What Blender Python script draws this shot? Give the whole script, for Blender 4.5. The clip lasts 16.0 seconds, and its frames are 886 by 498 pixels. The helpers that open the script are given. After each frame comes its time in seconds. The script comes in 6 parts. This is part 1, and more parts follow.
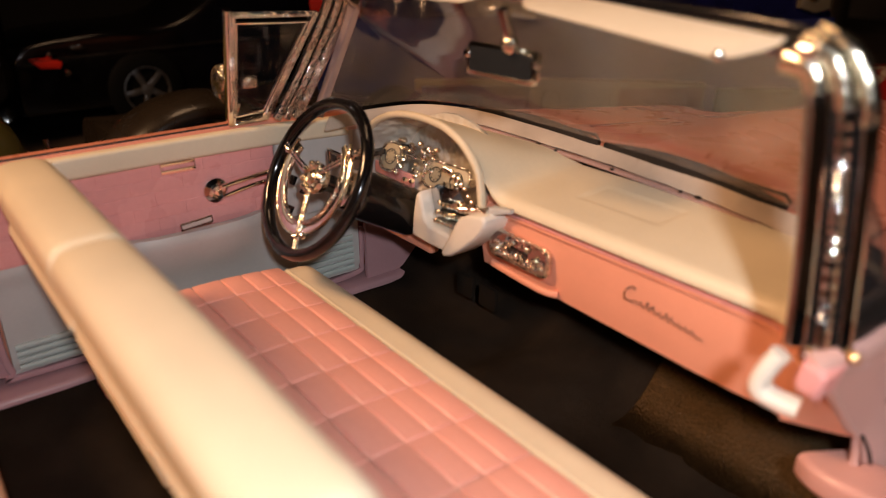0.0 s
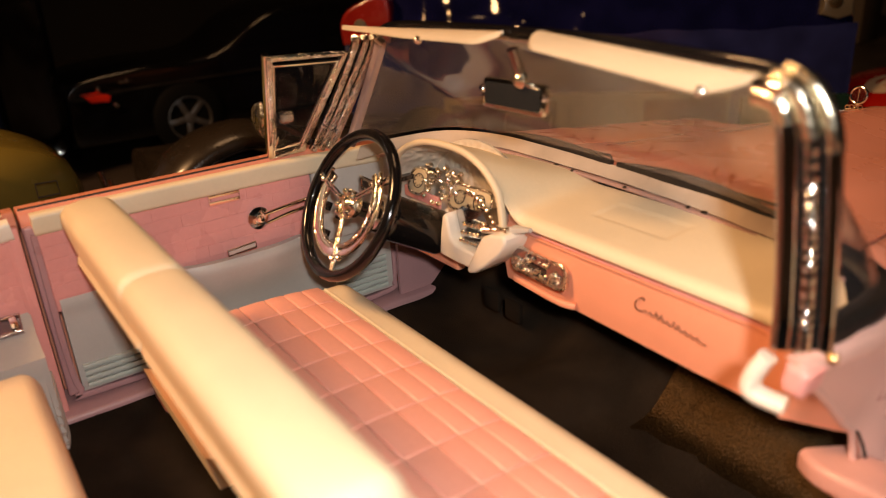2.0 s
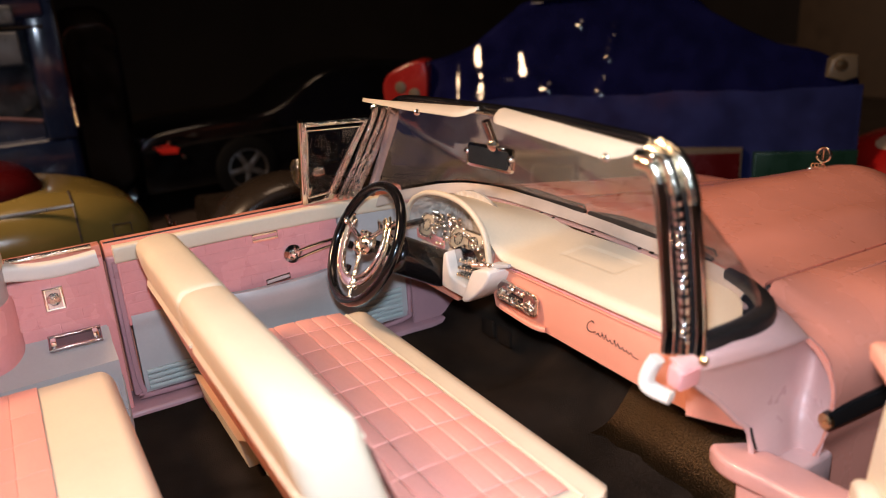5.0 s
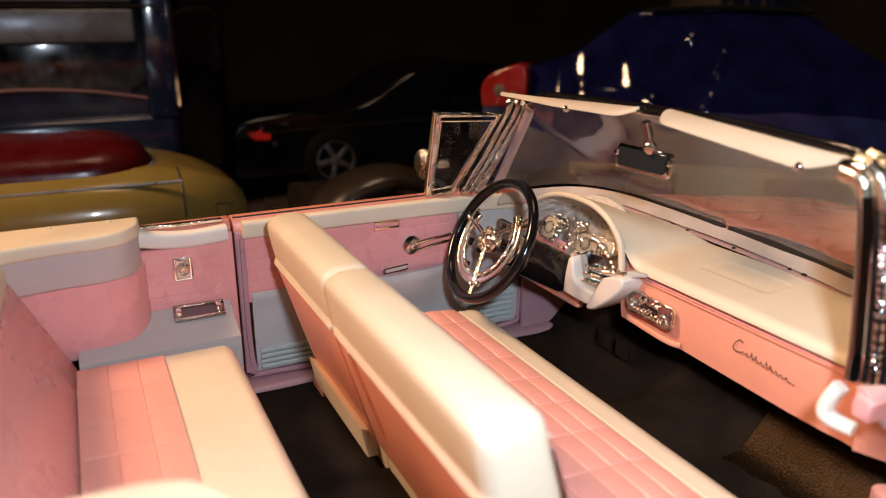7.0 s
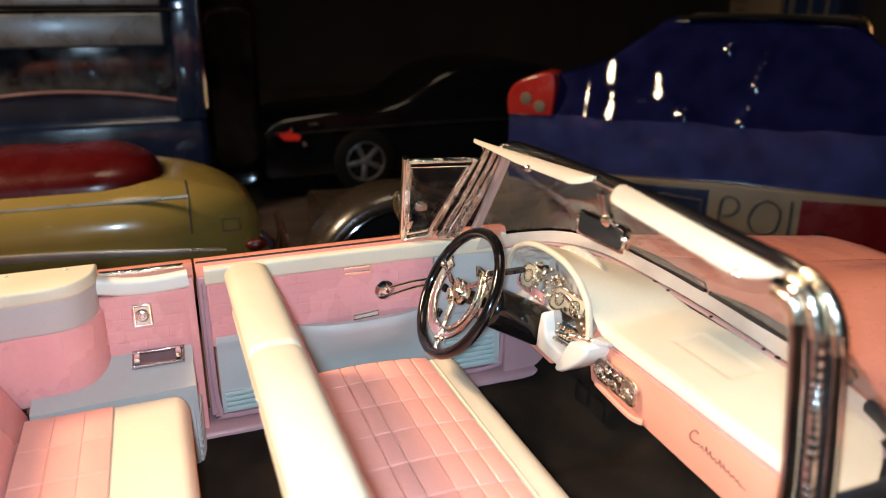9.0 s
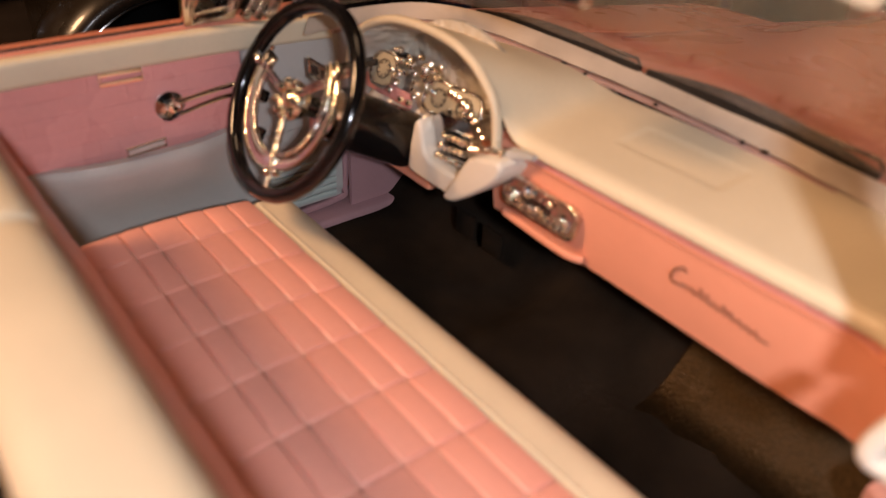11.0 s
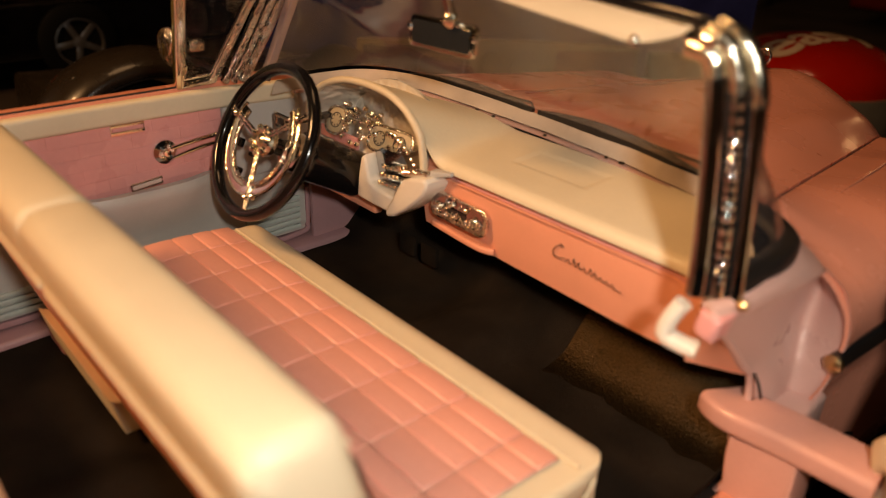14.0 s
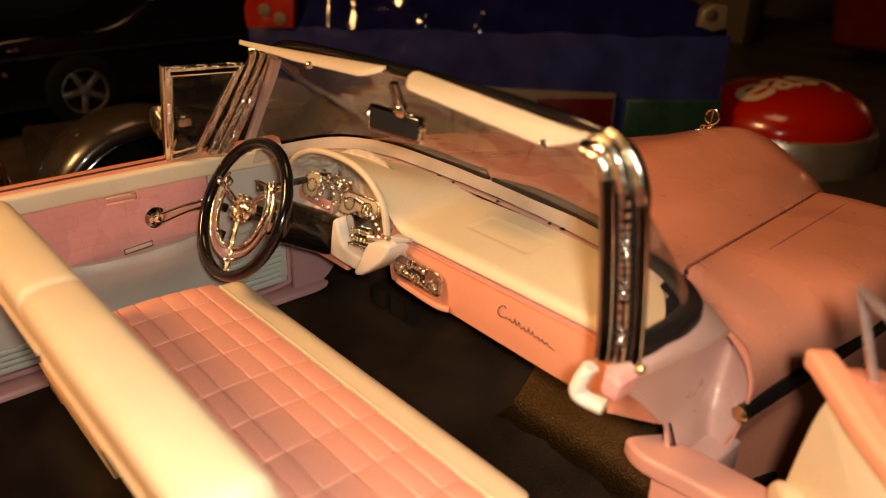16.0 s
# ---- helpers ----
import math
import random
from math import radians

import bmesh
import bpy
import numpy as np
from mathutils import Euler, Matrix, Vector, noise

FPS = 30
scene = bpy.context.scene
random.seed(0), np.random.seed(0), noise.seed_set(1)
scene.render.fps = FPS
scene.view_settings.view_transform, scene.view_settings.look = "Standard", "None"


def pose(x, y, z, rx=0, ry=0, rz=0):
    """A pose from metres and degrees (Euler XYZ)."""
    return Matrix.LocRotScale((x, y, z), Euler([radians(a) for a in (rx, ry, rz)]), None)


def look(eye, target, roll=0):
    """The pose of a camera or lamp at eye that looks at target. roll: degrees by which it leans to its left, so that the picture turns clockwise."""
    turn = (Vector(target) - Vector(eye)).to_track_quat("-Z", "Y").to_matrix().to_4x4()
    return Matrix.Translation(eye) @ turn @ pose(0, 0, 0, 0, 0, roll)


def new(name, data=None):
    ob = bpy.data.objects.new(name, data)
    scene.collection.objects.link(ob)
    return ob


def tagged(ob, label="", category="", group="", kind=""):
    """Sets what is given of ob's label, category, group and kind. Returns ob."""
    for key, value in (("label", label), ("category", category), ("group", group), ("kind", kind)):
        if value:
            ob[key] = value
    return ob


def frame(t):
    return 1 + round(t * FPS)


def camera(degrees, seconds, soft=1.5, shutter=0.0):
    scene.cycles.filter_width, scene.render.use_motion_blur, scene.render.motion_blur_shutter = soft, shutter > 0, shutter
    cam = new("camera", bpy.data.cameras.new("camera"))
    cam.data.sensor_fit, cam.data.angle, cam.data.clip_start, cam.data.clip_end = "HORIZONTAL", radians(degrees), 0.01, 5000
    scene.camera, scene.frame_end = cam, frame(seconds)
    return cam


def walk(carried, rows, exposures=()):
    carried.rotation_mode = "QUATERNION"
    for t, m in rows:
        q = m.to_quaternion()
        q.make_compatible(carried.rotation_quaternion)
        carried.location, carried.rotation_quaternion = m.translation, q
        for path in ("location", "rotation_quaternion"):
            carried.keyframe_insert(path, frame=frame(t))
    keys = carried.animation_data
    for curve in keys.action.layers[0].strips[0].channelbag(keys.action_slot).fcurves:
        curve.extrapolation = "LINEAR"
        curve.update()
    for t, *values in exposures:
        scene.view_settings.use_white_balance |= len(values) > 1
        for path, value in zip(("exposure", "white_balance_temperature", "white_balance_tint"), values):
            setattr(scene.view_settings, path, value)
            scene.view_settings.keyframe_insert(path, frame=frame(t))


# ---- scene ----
# One unit of the plan is a centimetre: a 1:18 model car on a table, filmed from a hand's width.
U = 0.01
cam = camera(61.65, 16.0, 1.0)
cam.data.dof.use_dof, cam.data.dof.focus_distance, cam.data.dof.aperture_fstop = True, 0.143, 23.0
PATH = [
    (0, 6.5899, -4.6003, 8.2969, 66.408, 0.199, 52.202),
    (0.5, 6.8001, -4.7898, 8.612, 67.075, 1.694, 51.693),
    (1, 7.405, -4.7484, 8.7504, 68.456, 3.338, 54.515),
    (1.5, 7.2945, -4.8006, 8.6724, 67.455, 3.137, 54.899),
    (2, 7.3029, -4.8817, 8.7218, 67.363, 2.886, 54.268),
    (2.5, 7.3642, -4.9325, 8.7872, 66.916, 2.157, 54.345),
    (3, 7.6108, -4.9631, 8.8131, 66.466, 2.869, 54.825),
    (3.2, 7.6647, -5.0057, 8.8356, 67.309, 2.708, 54.537),
    (5.3, 9.9591, -5.3336, 9.4216, 71.491, 3.049, 59.225),
    (5.5, 9.8452, -5.2602, 9.4986, 71.154, 1.872, 59.296),
    (6, 9.2838, -6.0423, 9.5469, 71.693, 0.149, 62.288),
    (6.5, 8.6436, -5.8563, 8.6849, 70.859, 0.142, 62.694),
    (7, 8.8871, -6.4369, 9.0481, 72.13, 0.051, 63.905),
    (7.5, 8.3025, -5.9396, 9.6633, 72.164, 0.335, 64.66),
    (8, 7.4693, -5.0851, 10.1488, 69.74, 1.012, 64.029),
    (8.5, 7.8255, -4.3136, 10.9143, 71.011, 0.287, 65.967),
    (9, 8.7518, -4.444, 10.1856, 70.462, -0.172, 68.987),
    (9.5, 5.738, -4.3508, 9.3993, 61.742, -0.31, 62.8),
    (10, 4.2873, -3.8807, 8.8808, 56.732, -2.279, 55.146),
    (10.2, 4.2098, -3.5952, 8.6773, 56.348, -3.111, 52.012),
    (12.3, 5.8331, -3.7818, 8.2721, 57.326, -0.799, 51.621),
    (12.5, 5.8134, -3.8257, 8.2682, 58.052, -0.603, 51.178),
    (13, 5.6561, -3.5244, 8.2117, 58.657, -1.29, 49.451),
    (13.5, 6.5442, -4.494, 9.0903, 62.198, -1.288, 49.143),
    (14, 7.0635, -5.0329, 8.6435, 63.123, -1.7, 48.065),
    (14.5, 7.5962, -5.6318, 8.845, 63.685, -1.127, 48.681),
    (15, 7.9561, -5.3864, 9.2272, 63.844, -1.401, 48.104),
    (15.5, 7.8451, -5.2671, 9.2369, 64.549, -1.61, 48.081),
    (16, 8.1742, -5.0557, 9.6787, 65.107, -1.169, 48.311),
]
walk(cam, [(t, pose(U * x, U * y, U * z, rx, ry, rz)) for t, x, y, z, rx, ry, rz in PATH],
     exposures=[(0.0, -0.06, 6700, 12), (1.0, 0.11, 7700, 14), (2.0, 0.22, 7900, 13), (3.2, 0.16, 8700, 15), (5.3, 0.50, 5080, 4), (6.0, 0.49, 4850, -7), (6.5, 0.37, 4800, -5), (7.0, 0.30, 5700, 8), (7.5, 0.41, 5400, 2), (8.0, 0.90, 5050, -8), (8.5, 1.05, 5200, -5), (9.0, 0.90, 4950, -7), (9.5, 0.43, 4850, -1), (10.2, 0.17, 5600, 13), (12.3, -0.30, 7050, 10), (13.0, -0.05, 6900, 7), (13.5, -0.25, 7800, 11), (14.5, -0.18, 8900, 11), (16.0, 0.08, 9300, 12)])

# ---- light ----
world = bpy.data.worlds.new("room_dark")
scene.world = world
world.use_nodes = True
world.node_tree.nodes["Background"].inputs[0].default_value = (0.9, 0.75, 0.65, 1)
world.node_tree.nodes["Background"].inputs[1].default_value = 0.085


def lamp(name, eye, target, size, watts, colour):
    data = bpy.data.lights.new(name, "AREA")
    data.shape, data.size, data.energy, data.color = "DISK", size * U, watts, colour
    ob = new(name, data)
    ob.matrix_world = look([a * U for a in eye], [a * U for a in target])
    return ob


lamp("room_lamp_light", (-11, -29, 35), (0, 0, 4), 10.0, 1.80, (1.0, 0.575, 0.295))
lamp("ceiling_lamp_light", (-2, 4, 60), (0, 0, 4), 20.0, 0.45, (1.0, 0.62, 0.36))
lamp("phone_light", (9.1, -4.9, 10.4), (3.4, 1.2, 3.4), 0.8, 0.118, (0.90, 0.93, 0.97))


# ---- materials ----
def paint(name, colour, rough=0.4, metal=0.0, vary=0.12, grain=6.0, bump=0.05, fine=60.0, coat=0.0, dirt=0.0, ior=1.45, detail=5.0, island=False, spread=0.08):
    m = bpy.data.materials.new(name)
    m.use_nodes = True
    nt = m.node_tree
    b = nt.nodes["Principled BSDF"]
    tc = nt.nodes.new("ShaderNodeTexCoord")
    mp = nt.nodes.new("ShaderNodeMapping")
    mp.inputs["Scale"].default_value = (1 / U, 1 / U, 1 / U)
    nt.links.new(tc.outputs["Object"], mp.inputs["Vector"])
    big = nt.nodes.new("ShaderNodeTexNoise")
    big.inputs["Scale"].default_value, big.inputs["Detail"].default_value = grain * 0.15, 4
    small = nt.nodes.new("ShaderNodeTexNoise")
    small.inputs["Scale"].default_value, small.inputs["Detail"].default_value = fine * 0.3, detail
    for n in (big, small):
        nt.links.new(mp.outputs["Vector"], n.inputs["Vector"])
    add = nt.nodes.new("ShaderNodeMath")
    add.operation = "MULTIPLY_ADD"
    add.inputs[1].default_value, add.inputs[2].default_value = 0.35, 0.0
    nt.links.new(small.outputs["Fac"], add.inputs[0])
    both = nt.nodes.new("ShaderNodeMath")
    both.operation = "ADD"
    nt.links.new(big.outputs["Fac"], both.inputs[0])
    nt.links.new(add.outputs[0], both.inputs[1])
    ramp = nt.nodes.new("ShaderNodeMapRange")
    ramp.inputs["From Min"].default_value, ramp.inputs["From Max"].default_value = 0.4, 0.95
    ramp.inputs["To Min"].default_value, ramp.inputs["To Max"].default_value = 1 - vary, 1 + vary * 0.5
    nt.links.new(both.outputs[0], ramp.inputs["Value"])
    mix = nt.nodes.new("ShaderNodeVectorMath")
    mix.operation = "SCALE"
    mix.inputs[0].default_value = colour
    if island:
        info = nt.nodes.new("ShaderNodeObjectInfo")
        r2 = nt.nodes.new("ShaderNodeMapRange")
        r2.inputs["To Min"].default_value, r2.inputs["To Max"].default_value = 0.97, 1.03
        nt.links.new(info.outputs["Random"], r2.inputs["Value"])
        mu = nt.nodes.new("ShaderNodeMath")
        mu.operation = "MULTIPLY"
        nt.links.new(ramp.outputs[0], mu.inputs[0])
        nt.links.new(r2.outputs[0], mu.inputs[1])
        nt.links.new(mu.outputs[0], mix.inputs["Scale"])
    else:
        nt.links.new(ramp.outputs[0], mix.inputs["Scale"])
    nt.links.new(mix.outputs[0], b.inputs["Base Color"])
    rr = nt.nodes.new("ShaderNodeMapRange")
    rr.inputs["From Min"].default_value, rr.inputs["From Max"].default_value = 0.3, 0.7
    rr.inputs["To Min"].default_value, rr.inputs["To Max"].default_value = max(rough - spread, 0.02), rough + spread
    nt.links.new(big.outputs["Fac"], rr.inputs["Value"])
    nt.links.new(rr.outputs[0], b.inputs["Roughness"])
    b.inputs["Metallic"].default_value = metal
    b.inputs["IOR"].default_value = ior
    b.inputs["Coat Weight"].default_value = coat
    b.inputs["Coat Roughness"].default_value = 0.06
    if bump:
        bp = nt.nodes.new("ShaderNodeBump")
        bp.inputs["Strength"].default_value, bp.inputs["Distance"].default_value = min(bump * 4, 1.0), bump * 0.1 * U
        nt.links.new(small.outputs["Fac"], bp.inputs["Height"])
        nt.links.new(bp.outputs["Normal"], b.inputs["Normal"])
    return m


def glass(name, tint, rough=0.03, clear=0.8, gloss=0.30):
    m = bpy.data.materials.new(name)
    m.use_nodes = True
    nt = m.node_tree
    nt.nodes.remove(nt.nodes["Principled BSDF"])
    out = nt.nodes["Material Output"]
    tr, gl, mx, fr = (nt.nodes.new(k) for k in ("ShaderNodeBsdfTransparent", "ShaderNodeBsdfGlossy", "ShaderNodeMixShader", "ShaderNodeLayerWeight"))
    gain = nt.nodes.new("ShaderNodeMapRange")
    gain.inputs["To Min"].default_value, gain.inputs["To Max"].default_value = 0.03, gloss
    haze, mh = nt.nodes.new("ShaderNodeBsdfDiffuse"), nt.nodes.new("ShaderNodeMixShader")
    tr.inputs[0].default_value = (*tint, 1)
    gl.inputs["Roughness"].default_value = rough
    haze.inputs[0].default_value = (0.55, 0.52, 0.55, 1)
    fr.inputs["Blend"].default_value = 0.35
    nt.links.new(fr.outputs["Facing"], gain.inputs["Value"])
    mh.inputs[0].default_value = 1 - clear
    nt.links.new(tr.outputs[0], mh.inputs[1])
    nt.links.new(haze.outputs[0], mh.inputs[2])
    nt.links.new(gain.outputs[0], mx.inputs[0])
    nt.links.new(mh.outputs[0], mx.inputs[1])
    nt.links.new(gl.outputs[0], mx.inputs[2])
    nt.links.new(mx.outputs[0], out.inputs[0])
    return m


DARKCHROME = paint("dark_tinted_chrome", (0.42, 0.33, 0.33), 0.1, 1.0, vary=0.2, bump=0.3, fine=10, spread=0.03)
PINK = paint("pink_vinyl", (0.78, 0.36, 0.29), 0.38, vary=0.10, bump=0.05, island=True)
PINK_DOOR = paint("pink_trim_plastic", (0.74, 0.33, 0.315), 0.27, vary=0.10, bump=0.09, fine=40)
PINK_BODY = paint("pink_body_enamel", (0.71, 0.275, 0.19), 0.28, vary=0.07, bump=0.01, coat=0.5)
# Body pink shifted paler and bluer: the cool phone light is in the colour.
PINK_JAMB = paint("cool_lit_pink_enamel", (0.63, 0.385, 0.345), 0.33, vary=0.08, bump=0.02, coat=0.3)
ARM = paint("dusty_pink_enamel", (0.60, 0.30, 0.25), 0.33, vary=0.10, bump=0.03, coat=0.3)
WELL = paint("dark_mauve_recess", (0.13, 0.075, 0.085), 0.35, vary=0.15, bump=0.03)
BASEMET = paint("satin_button_base", (0.46, 0.41, 0.33), 0.33, 0.85, vary=0.2, bump=0.02)
BRASS = paint("worn_brass", (0.75, 0.5, 0.25), 0.3, 1.0, vary=0.15, bump=0.03)
SALMON = paint("salmon_dash_enamel", (0.82, 0.345, 0.225), 0.4, vary=0.06, bump=0.015)
CREAM = paint("cream_vinyl", (0.72, 0.61, 0.45), 0.42, vary=0.08, bump=0.04)
WHITE = paint("off_white_plastic", (0.74, 0.68, 0.60), 0.45, vary=0.07, bump=0.03)
GREY = paint("pale_grey_plastic", (0.47, 0.455, 0.44), 0.42, vary=0.09, bump=0.03)
LILACGREY = paint("lilac_grey_vinyl", (0.50, 0.425, 0.40), 0.4, vary=0.1, bump=0.05)
LOUVRE = paint("grey_green_louvre", (0.44, 0.50, 0.48), 0.45, vary=0.12, bump=0.04)
BLACKCHROME = paint("black_chrome", (0.48, 0.46, 0.45), 0.10, 1.0, vary=0.2, bump=0.06, fine=8, spread=0.02)
CHROME = paint("chrome", (0.86, 0.83, 0.79), 0.09, 1.0, vary=0.1, bump=0.12, fine=14, spread=0.03)
CRINKLE = paint("crinkled_foil_chrome", (0.86, 0.82, 0.76), 0.11, 1.0, vary=0.2, bump=1.2, fine=16, spread=0.03)
STRIP = paint("weathered_cream_strip", (0.53, 0.42, 0.335), 0.33, vary=0.28, bump=0.35, fine=7)
FOIL = paint("crumpled_silver_foil", (0.80, 0.73, 0.63), 0.24, 0.30, vary=0.25, bump=2.6, fine=7, detail=2.0, spread=0.04)
# Pink dulled to lilac: shade on sill and footwell is in the colour.
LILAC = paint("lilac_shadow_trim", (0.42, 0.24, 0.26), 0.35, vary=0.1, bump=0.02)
MOULD = paint("dusty_rose_moulding", (0.46, 0.28, 0.245), 0.35, vary=0.15, bump=0.05)
BLACK = paint("black_gloss_plastic", (0.006, 0.005, 0.005), 0.16, vary=0.2, bump=0.05, fine=12, coat=0.3, spread=0.05)
RUBBER = paint("black_rubber", (0.014, 0.011, 0.010), 0.42, vary=0.25, bump=0.1)
# Black carpet where lamplight falls: the golden lit patch is painted as brown flock.
LIT_CARPET = paint("lit_carpet_flock", (0.042, 0.026, 0.0125), 0.36, 0.85, vary=0.6, bump=0.22, fine=100, grain=220, ior=1.3)
CARPET = paint("black_flocked_carpet", (0.026, 0.0185, 0.0135), 0.95, vary=0.7, bump=0.5, fine=200, ior=1.12)
DARKMET = paint("dark_polished_trim", (0.10, 0.09, 0.09), 0.14, 0.9, vary=0.2, bump=0.02)
GOLD = paint("gold_toned_chrome", (0.92, 0.83, 0.66), 0.19, 1.0, vary=0.15, bump=0.3, fine=16, spread=0.03)
DIAL = paint("ivory_dial", (0.48, 0.39, 0.26), 0.45, vary=0.2, bump=0.03)
INK = paint("dark_ink", (0.03, 0.022, 0.02), 0.5, vary=0.2, bump=0.0)
VISOR = paint("pale_cream_visor", (0.53, 0.44, 0.325), 0.5, vary=0.08, bump=0.03)
SURROUND = paint("lilac_grey_plated_surround", (0.50, 0.38, 0.37), 0.25, 0.6, vary=0.15, bump=0.15, fine=12)
CERRED = paint("dark_red_glaze", (0.21, 0.010, 0.008), 0.22, vary=0.2, bump=0.05, coat=0.5)
GLASS = glass("windscreen_plastic", (0.95, 0.93, 0.92), 0.06, 0.983)
PANE = glass("clear_pane", (0.93, 0.93, 0.93), 0.03, 0.997, 0.10)
MIRROR = paint("dark_mirror_face", (0.03, 0.03, 0.03), 0.12, 0.3, vary=0.2, bump=0.0)
OLIVE = paint("olive_gold_enamel", (0.19, 0.14, 0.033), 0.22, vary=0.08, bump=0.01, coat=0.6)
RED = paint("dark_red_plastic", (0.050, 0.0022, 0.0028), 0.27, vary=0.2, bump=0.08, fine=20)
REDGLOSS = paint("red_gloss_plastic", (0.27, 0.007, 0.005), 0.22, vary=0.08, bump=0.01, coat=0.3)
LENS = paint("red_tail_lens", (0.75, 0.03, 0.015), 0.25, vary=0.1, bump=0.02, coat=0.5)
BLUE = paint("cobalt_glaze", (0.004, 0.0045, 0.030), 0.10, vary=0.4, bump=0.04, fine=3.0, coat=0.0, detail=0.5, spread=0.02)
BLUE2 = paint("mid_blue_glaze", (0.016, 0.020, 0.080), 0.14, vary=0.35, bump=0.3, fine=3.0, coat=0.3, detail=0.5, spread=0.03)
NAVY = paint("navy_enamel", (0.007, 0.012, 0.035), 0.2, vary=0.2, bump=0.01, coat=0.6)
TYRE = paint("dull_black_tyre", (0.003, 0.003, 0.003), 0.7, vary=0.2, bump=0.1, ior=1.15)
BLACKCAR = paint("black_enamel", (0.0025, 0.0025, 0.003), 0.12, vary=0.2, bump=0.01, coat=0.3)
DUSTY = paint("dusty_dark_window", (0.034, 0.041, 0.054), 0.14, vary=0.9, grain=9, bump=0.02, fine=8, coat=0.4)
BROWNBLACK = paint("brown_black_enamel", (0.005, 0.0035, 0.003), 0.16, vary=0.4, bump=0.5, fine=2.5, coat=0.5, detail=1.0)
RAIL = paint("grey_roof_rail", (0.125, 0.137, 0.158), 0.3, 0.4, vary=0.3, bump=0.1, fine=6)
DUN = paint("dark_taupe_enamel", (0.020, 0.0145, 0.010), 0.28, vary=0.15, bump=0.02, coat=0.4)
SILVER = paint("brushed_silver_plastic", (0.45, 0.42, 0.38), 0.32, 0.8, vary=0.12, bump=0.03)
ALLOY = paint("alloy_wheel", (0.18, 0.17, 0.165), 0.35, 0.8, vary=0.15, bump=0.02)
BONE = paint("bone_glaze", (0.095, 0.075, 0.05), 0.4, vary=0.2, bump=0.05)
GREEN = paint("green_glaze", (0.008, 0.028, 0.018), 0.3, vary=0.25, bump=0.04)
MAROON = paint("maroon_enamel", (0.06, 0.005, 0.004), 0.25, vary=0.15, bump=0.01, coat=0.5)
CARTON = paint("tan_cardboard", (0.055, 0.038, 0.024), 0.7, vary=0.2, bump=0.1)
LETTER = paint("cream_print", (0.36, 0.27, 0.20), 0.5, vary=0.06, bump=0.0)
TABLE = paint("dark_table_top", (0.030, 0.022, 0.018), 0.45, vary=0.5, bump=0.1, grain=2)
WALL = paint("dark_room_wall", (0.075, 0.066, 0.064), 0.8, vary=0.3, bump=0.1, grain=0.6)


# ---- mesh tools, in centimetres of the plan ----
def thing(name, at, label, category, group="", kind=""):
    ob = new(name)
    ob.empty_display_size = 0.01
    ob.location = [a * U for a in at]
    return tagged(ob, label, category, group, kind)


def origin_of(ob):
    v = Vector((0, 0, 0))
    while ob is not None:
        v += ob.location
        ob = ob.parent
    return v


def part(name, bm, material, parent=None, label="", sharp=38, at=None):
    """Links a bmesh drawn in plan centimetres as one mesh object."""
    base = Vector([a * U for a in at]) if at else Vector((0, 0, 0))
    bmesh.ops.recalc_face_normals(bm, faces=bm.faces[:])
    home = origin_of(parent) if parent else Vector((0, 0, 0))
    for v in bm.verts:
        v.co = v.co * U - home - base
    me = bpy.data.meshes.new(name)
    bm.to_mesh(me)
    bm.free()
    me.materials.append(material)
    me.polygons.foreach_set("use_smooth", [True] * len(me.polygons))
    me.set_sharp_from_angle(angle=radians(sharp))
    ob = new(name, me)
    ob.location = base
    if parent:
        ob.parent = parent
    return tagged(ob, label)


def box(bm, x0, x1, y0, y1, z0, z1, r=0.0, seg=3, m=None):
    vs = [bm.verts.new((x, y, z)) for x in (x0, x1) for y in (y0, y1) for z in (z0, z1)]
    fs = [bm.faces.new([vs[i] for i in f]) for f in ((0, 1, 3, 2), (4, 6, 7, 5), (0, 4, 5, 1), (2, 3, 7, 6), (0, 2, 6, 4), (1, 5, 7, 3))]
    if r:
        es = {e for f in fs for e in f.edges}
        res = bmesh.ops.bevel(bm, geom=list(es), offset=r, segments=seg, profile=0.5, affect="EDGES")
        vs = list({v for f in res["faces"] for v in f.verts} | {v for v in vs if v.is_valid})
    if m is not None:
        bmesh.ops.transform(bm, matrix=m, verts=[v for v in vs if v.is_valid])
    return bm


def prism(bm, outline, axis, a0, a1, r=0.0, seg=3):
    """Extrudes an outline along an axis: outlines are (y, z) for x, (x, z) for y, (x, y) for z."""
    def put(p, a):
        return {"x": (a, p[0], p[1]), "y": (p[0], a, p[1]), "z": (p[0], p[1], a)}[axis]
    lo, hi = [bm.verts.new(put(p, a0)) for p in outline], [bm.verts.new(put(p, a1)) for p in outline]
    n = len(outline)
    fs = [bm.faces.new(lo), bm.faces.new(hi[::-1])]
    fs += [bm.faces.new((lo[i], hi[i], hi[(i + 1) % n], lo[(i + 1) % n])) for i in range(n)]
    if r:
        es = {e for f in fs[:2] for e in f.edges}
        bmesh.ops.recalc_face_normals(bm, faces=fs)
        bmesh.ops.bevel(bm, geom=list(es), offset=r, segments=seg, profile=0.5, affect="EDGES", clamp_overlap=True)
    return bm


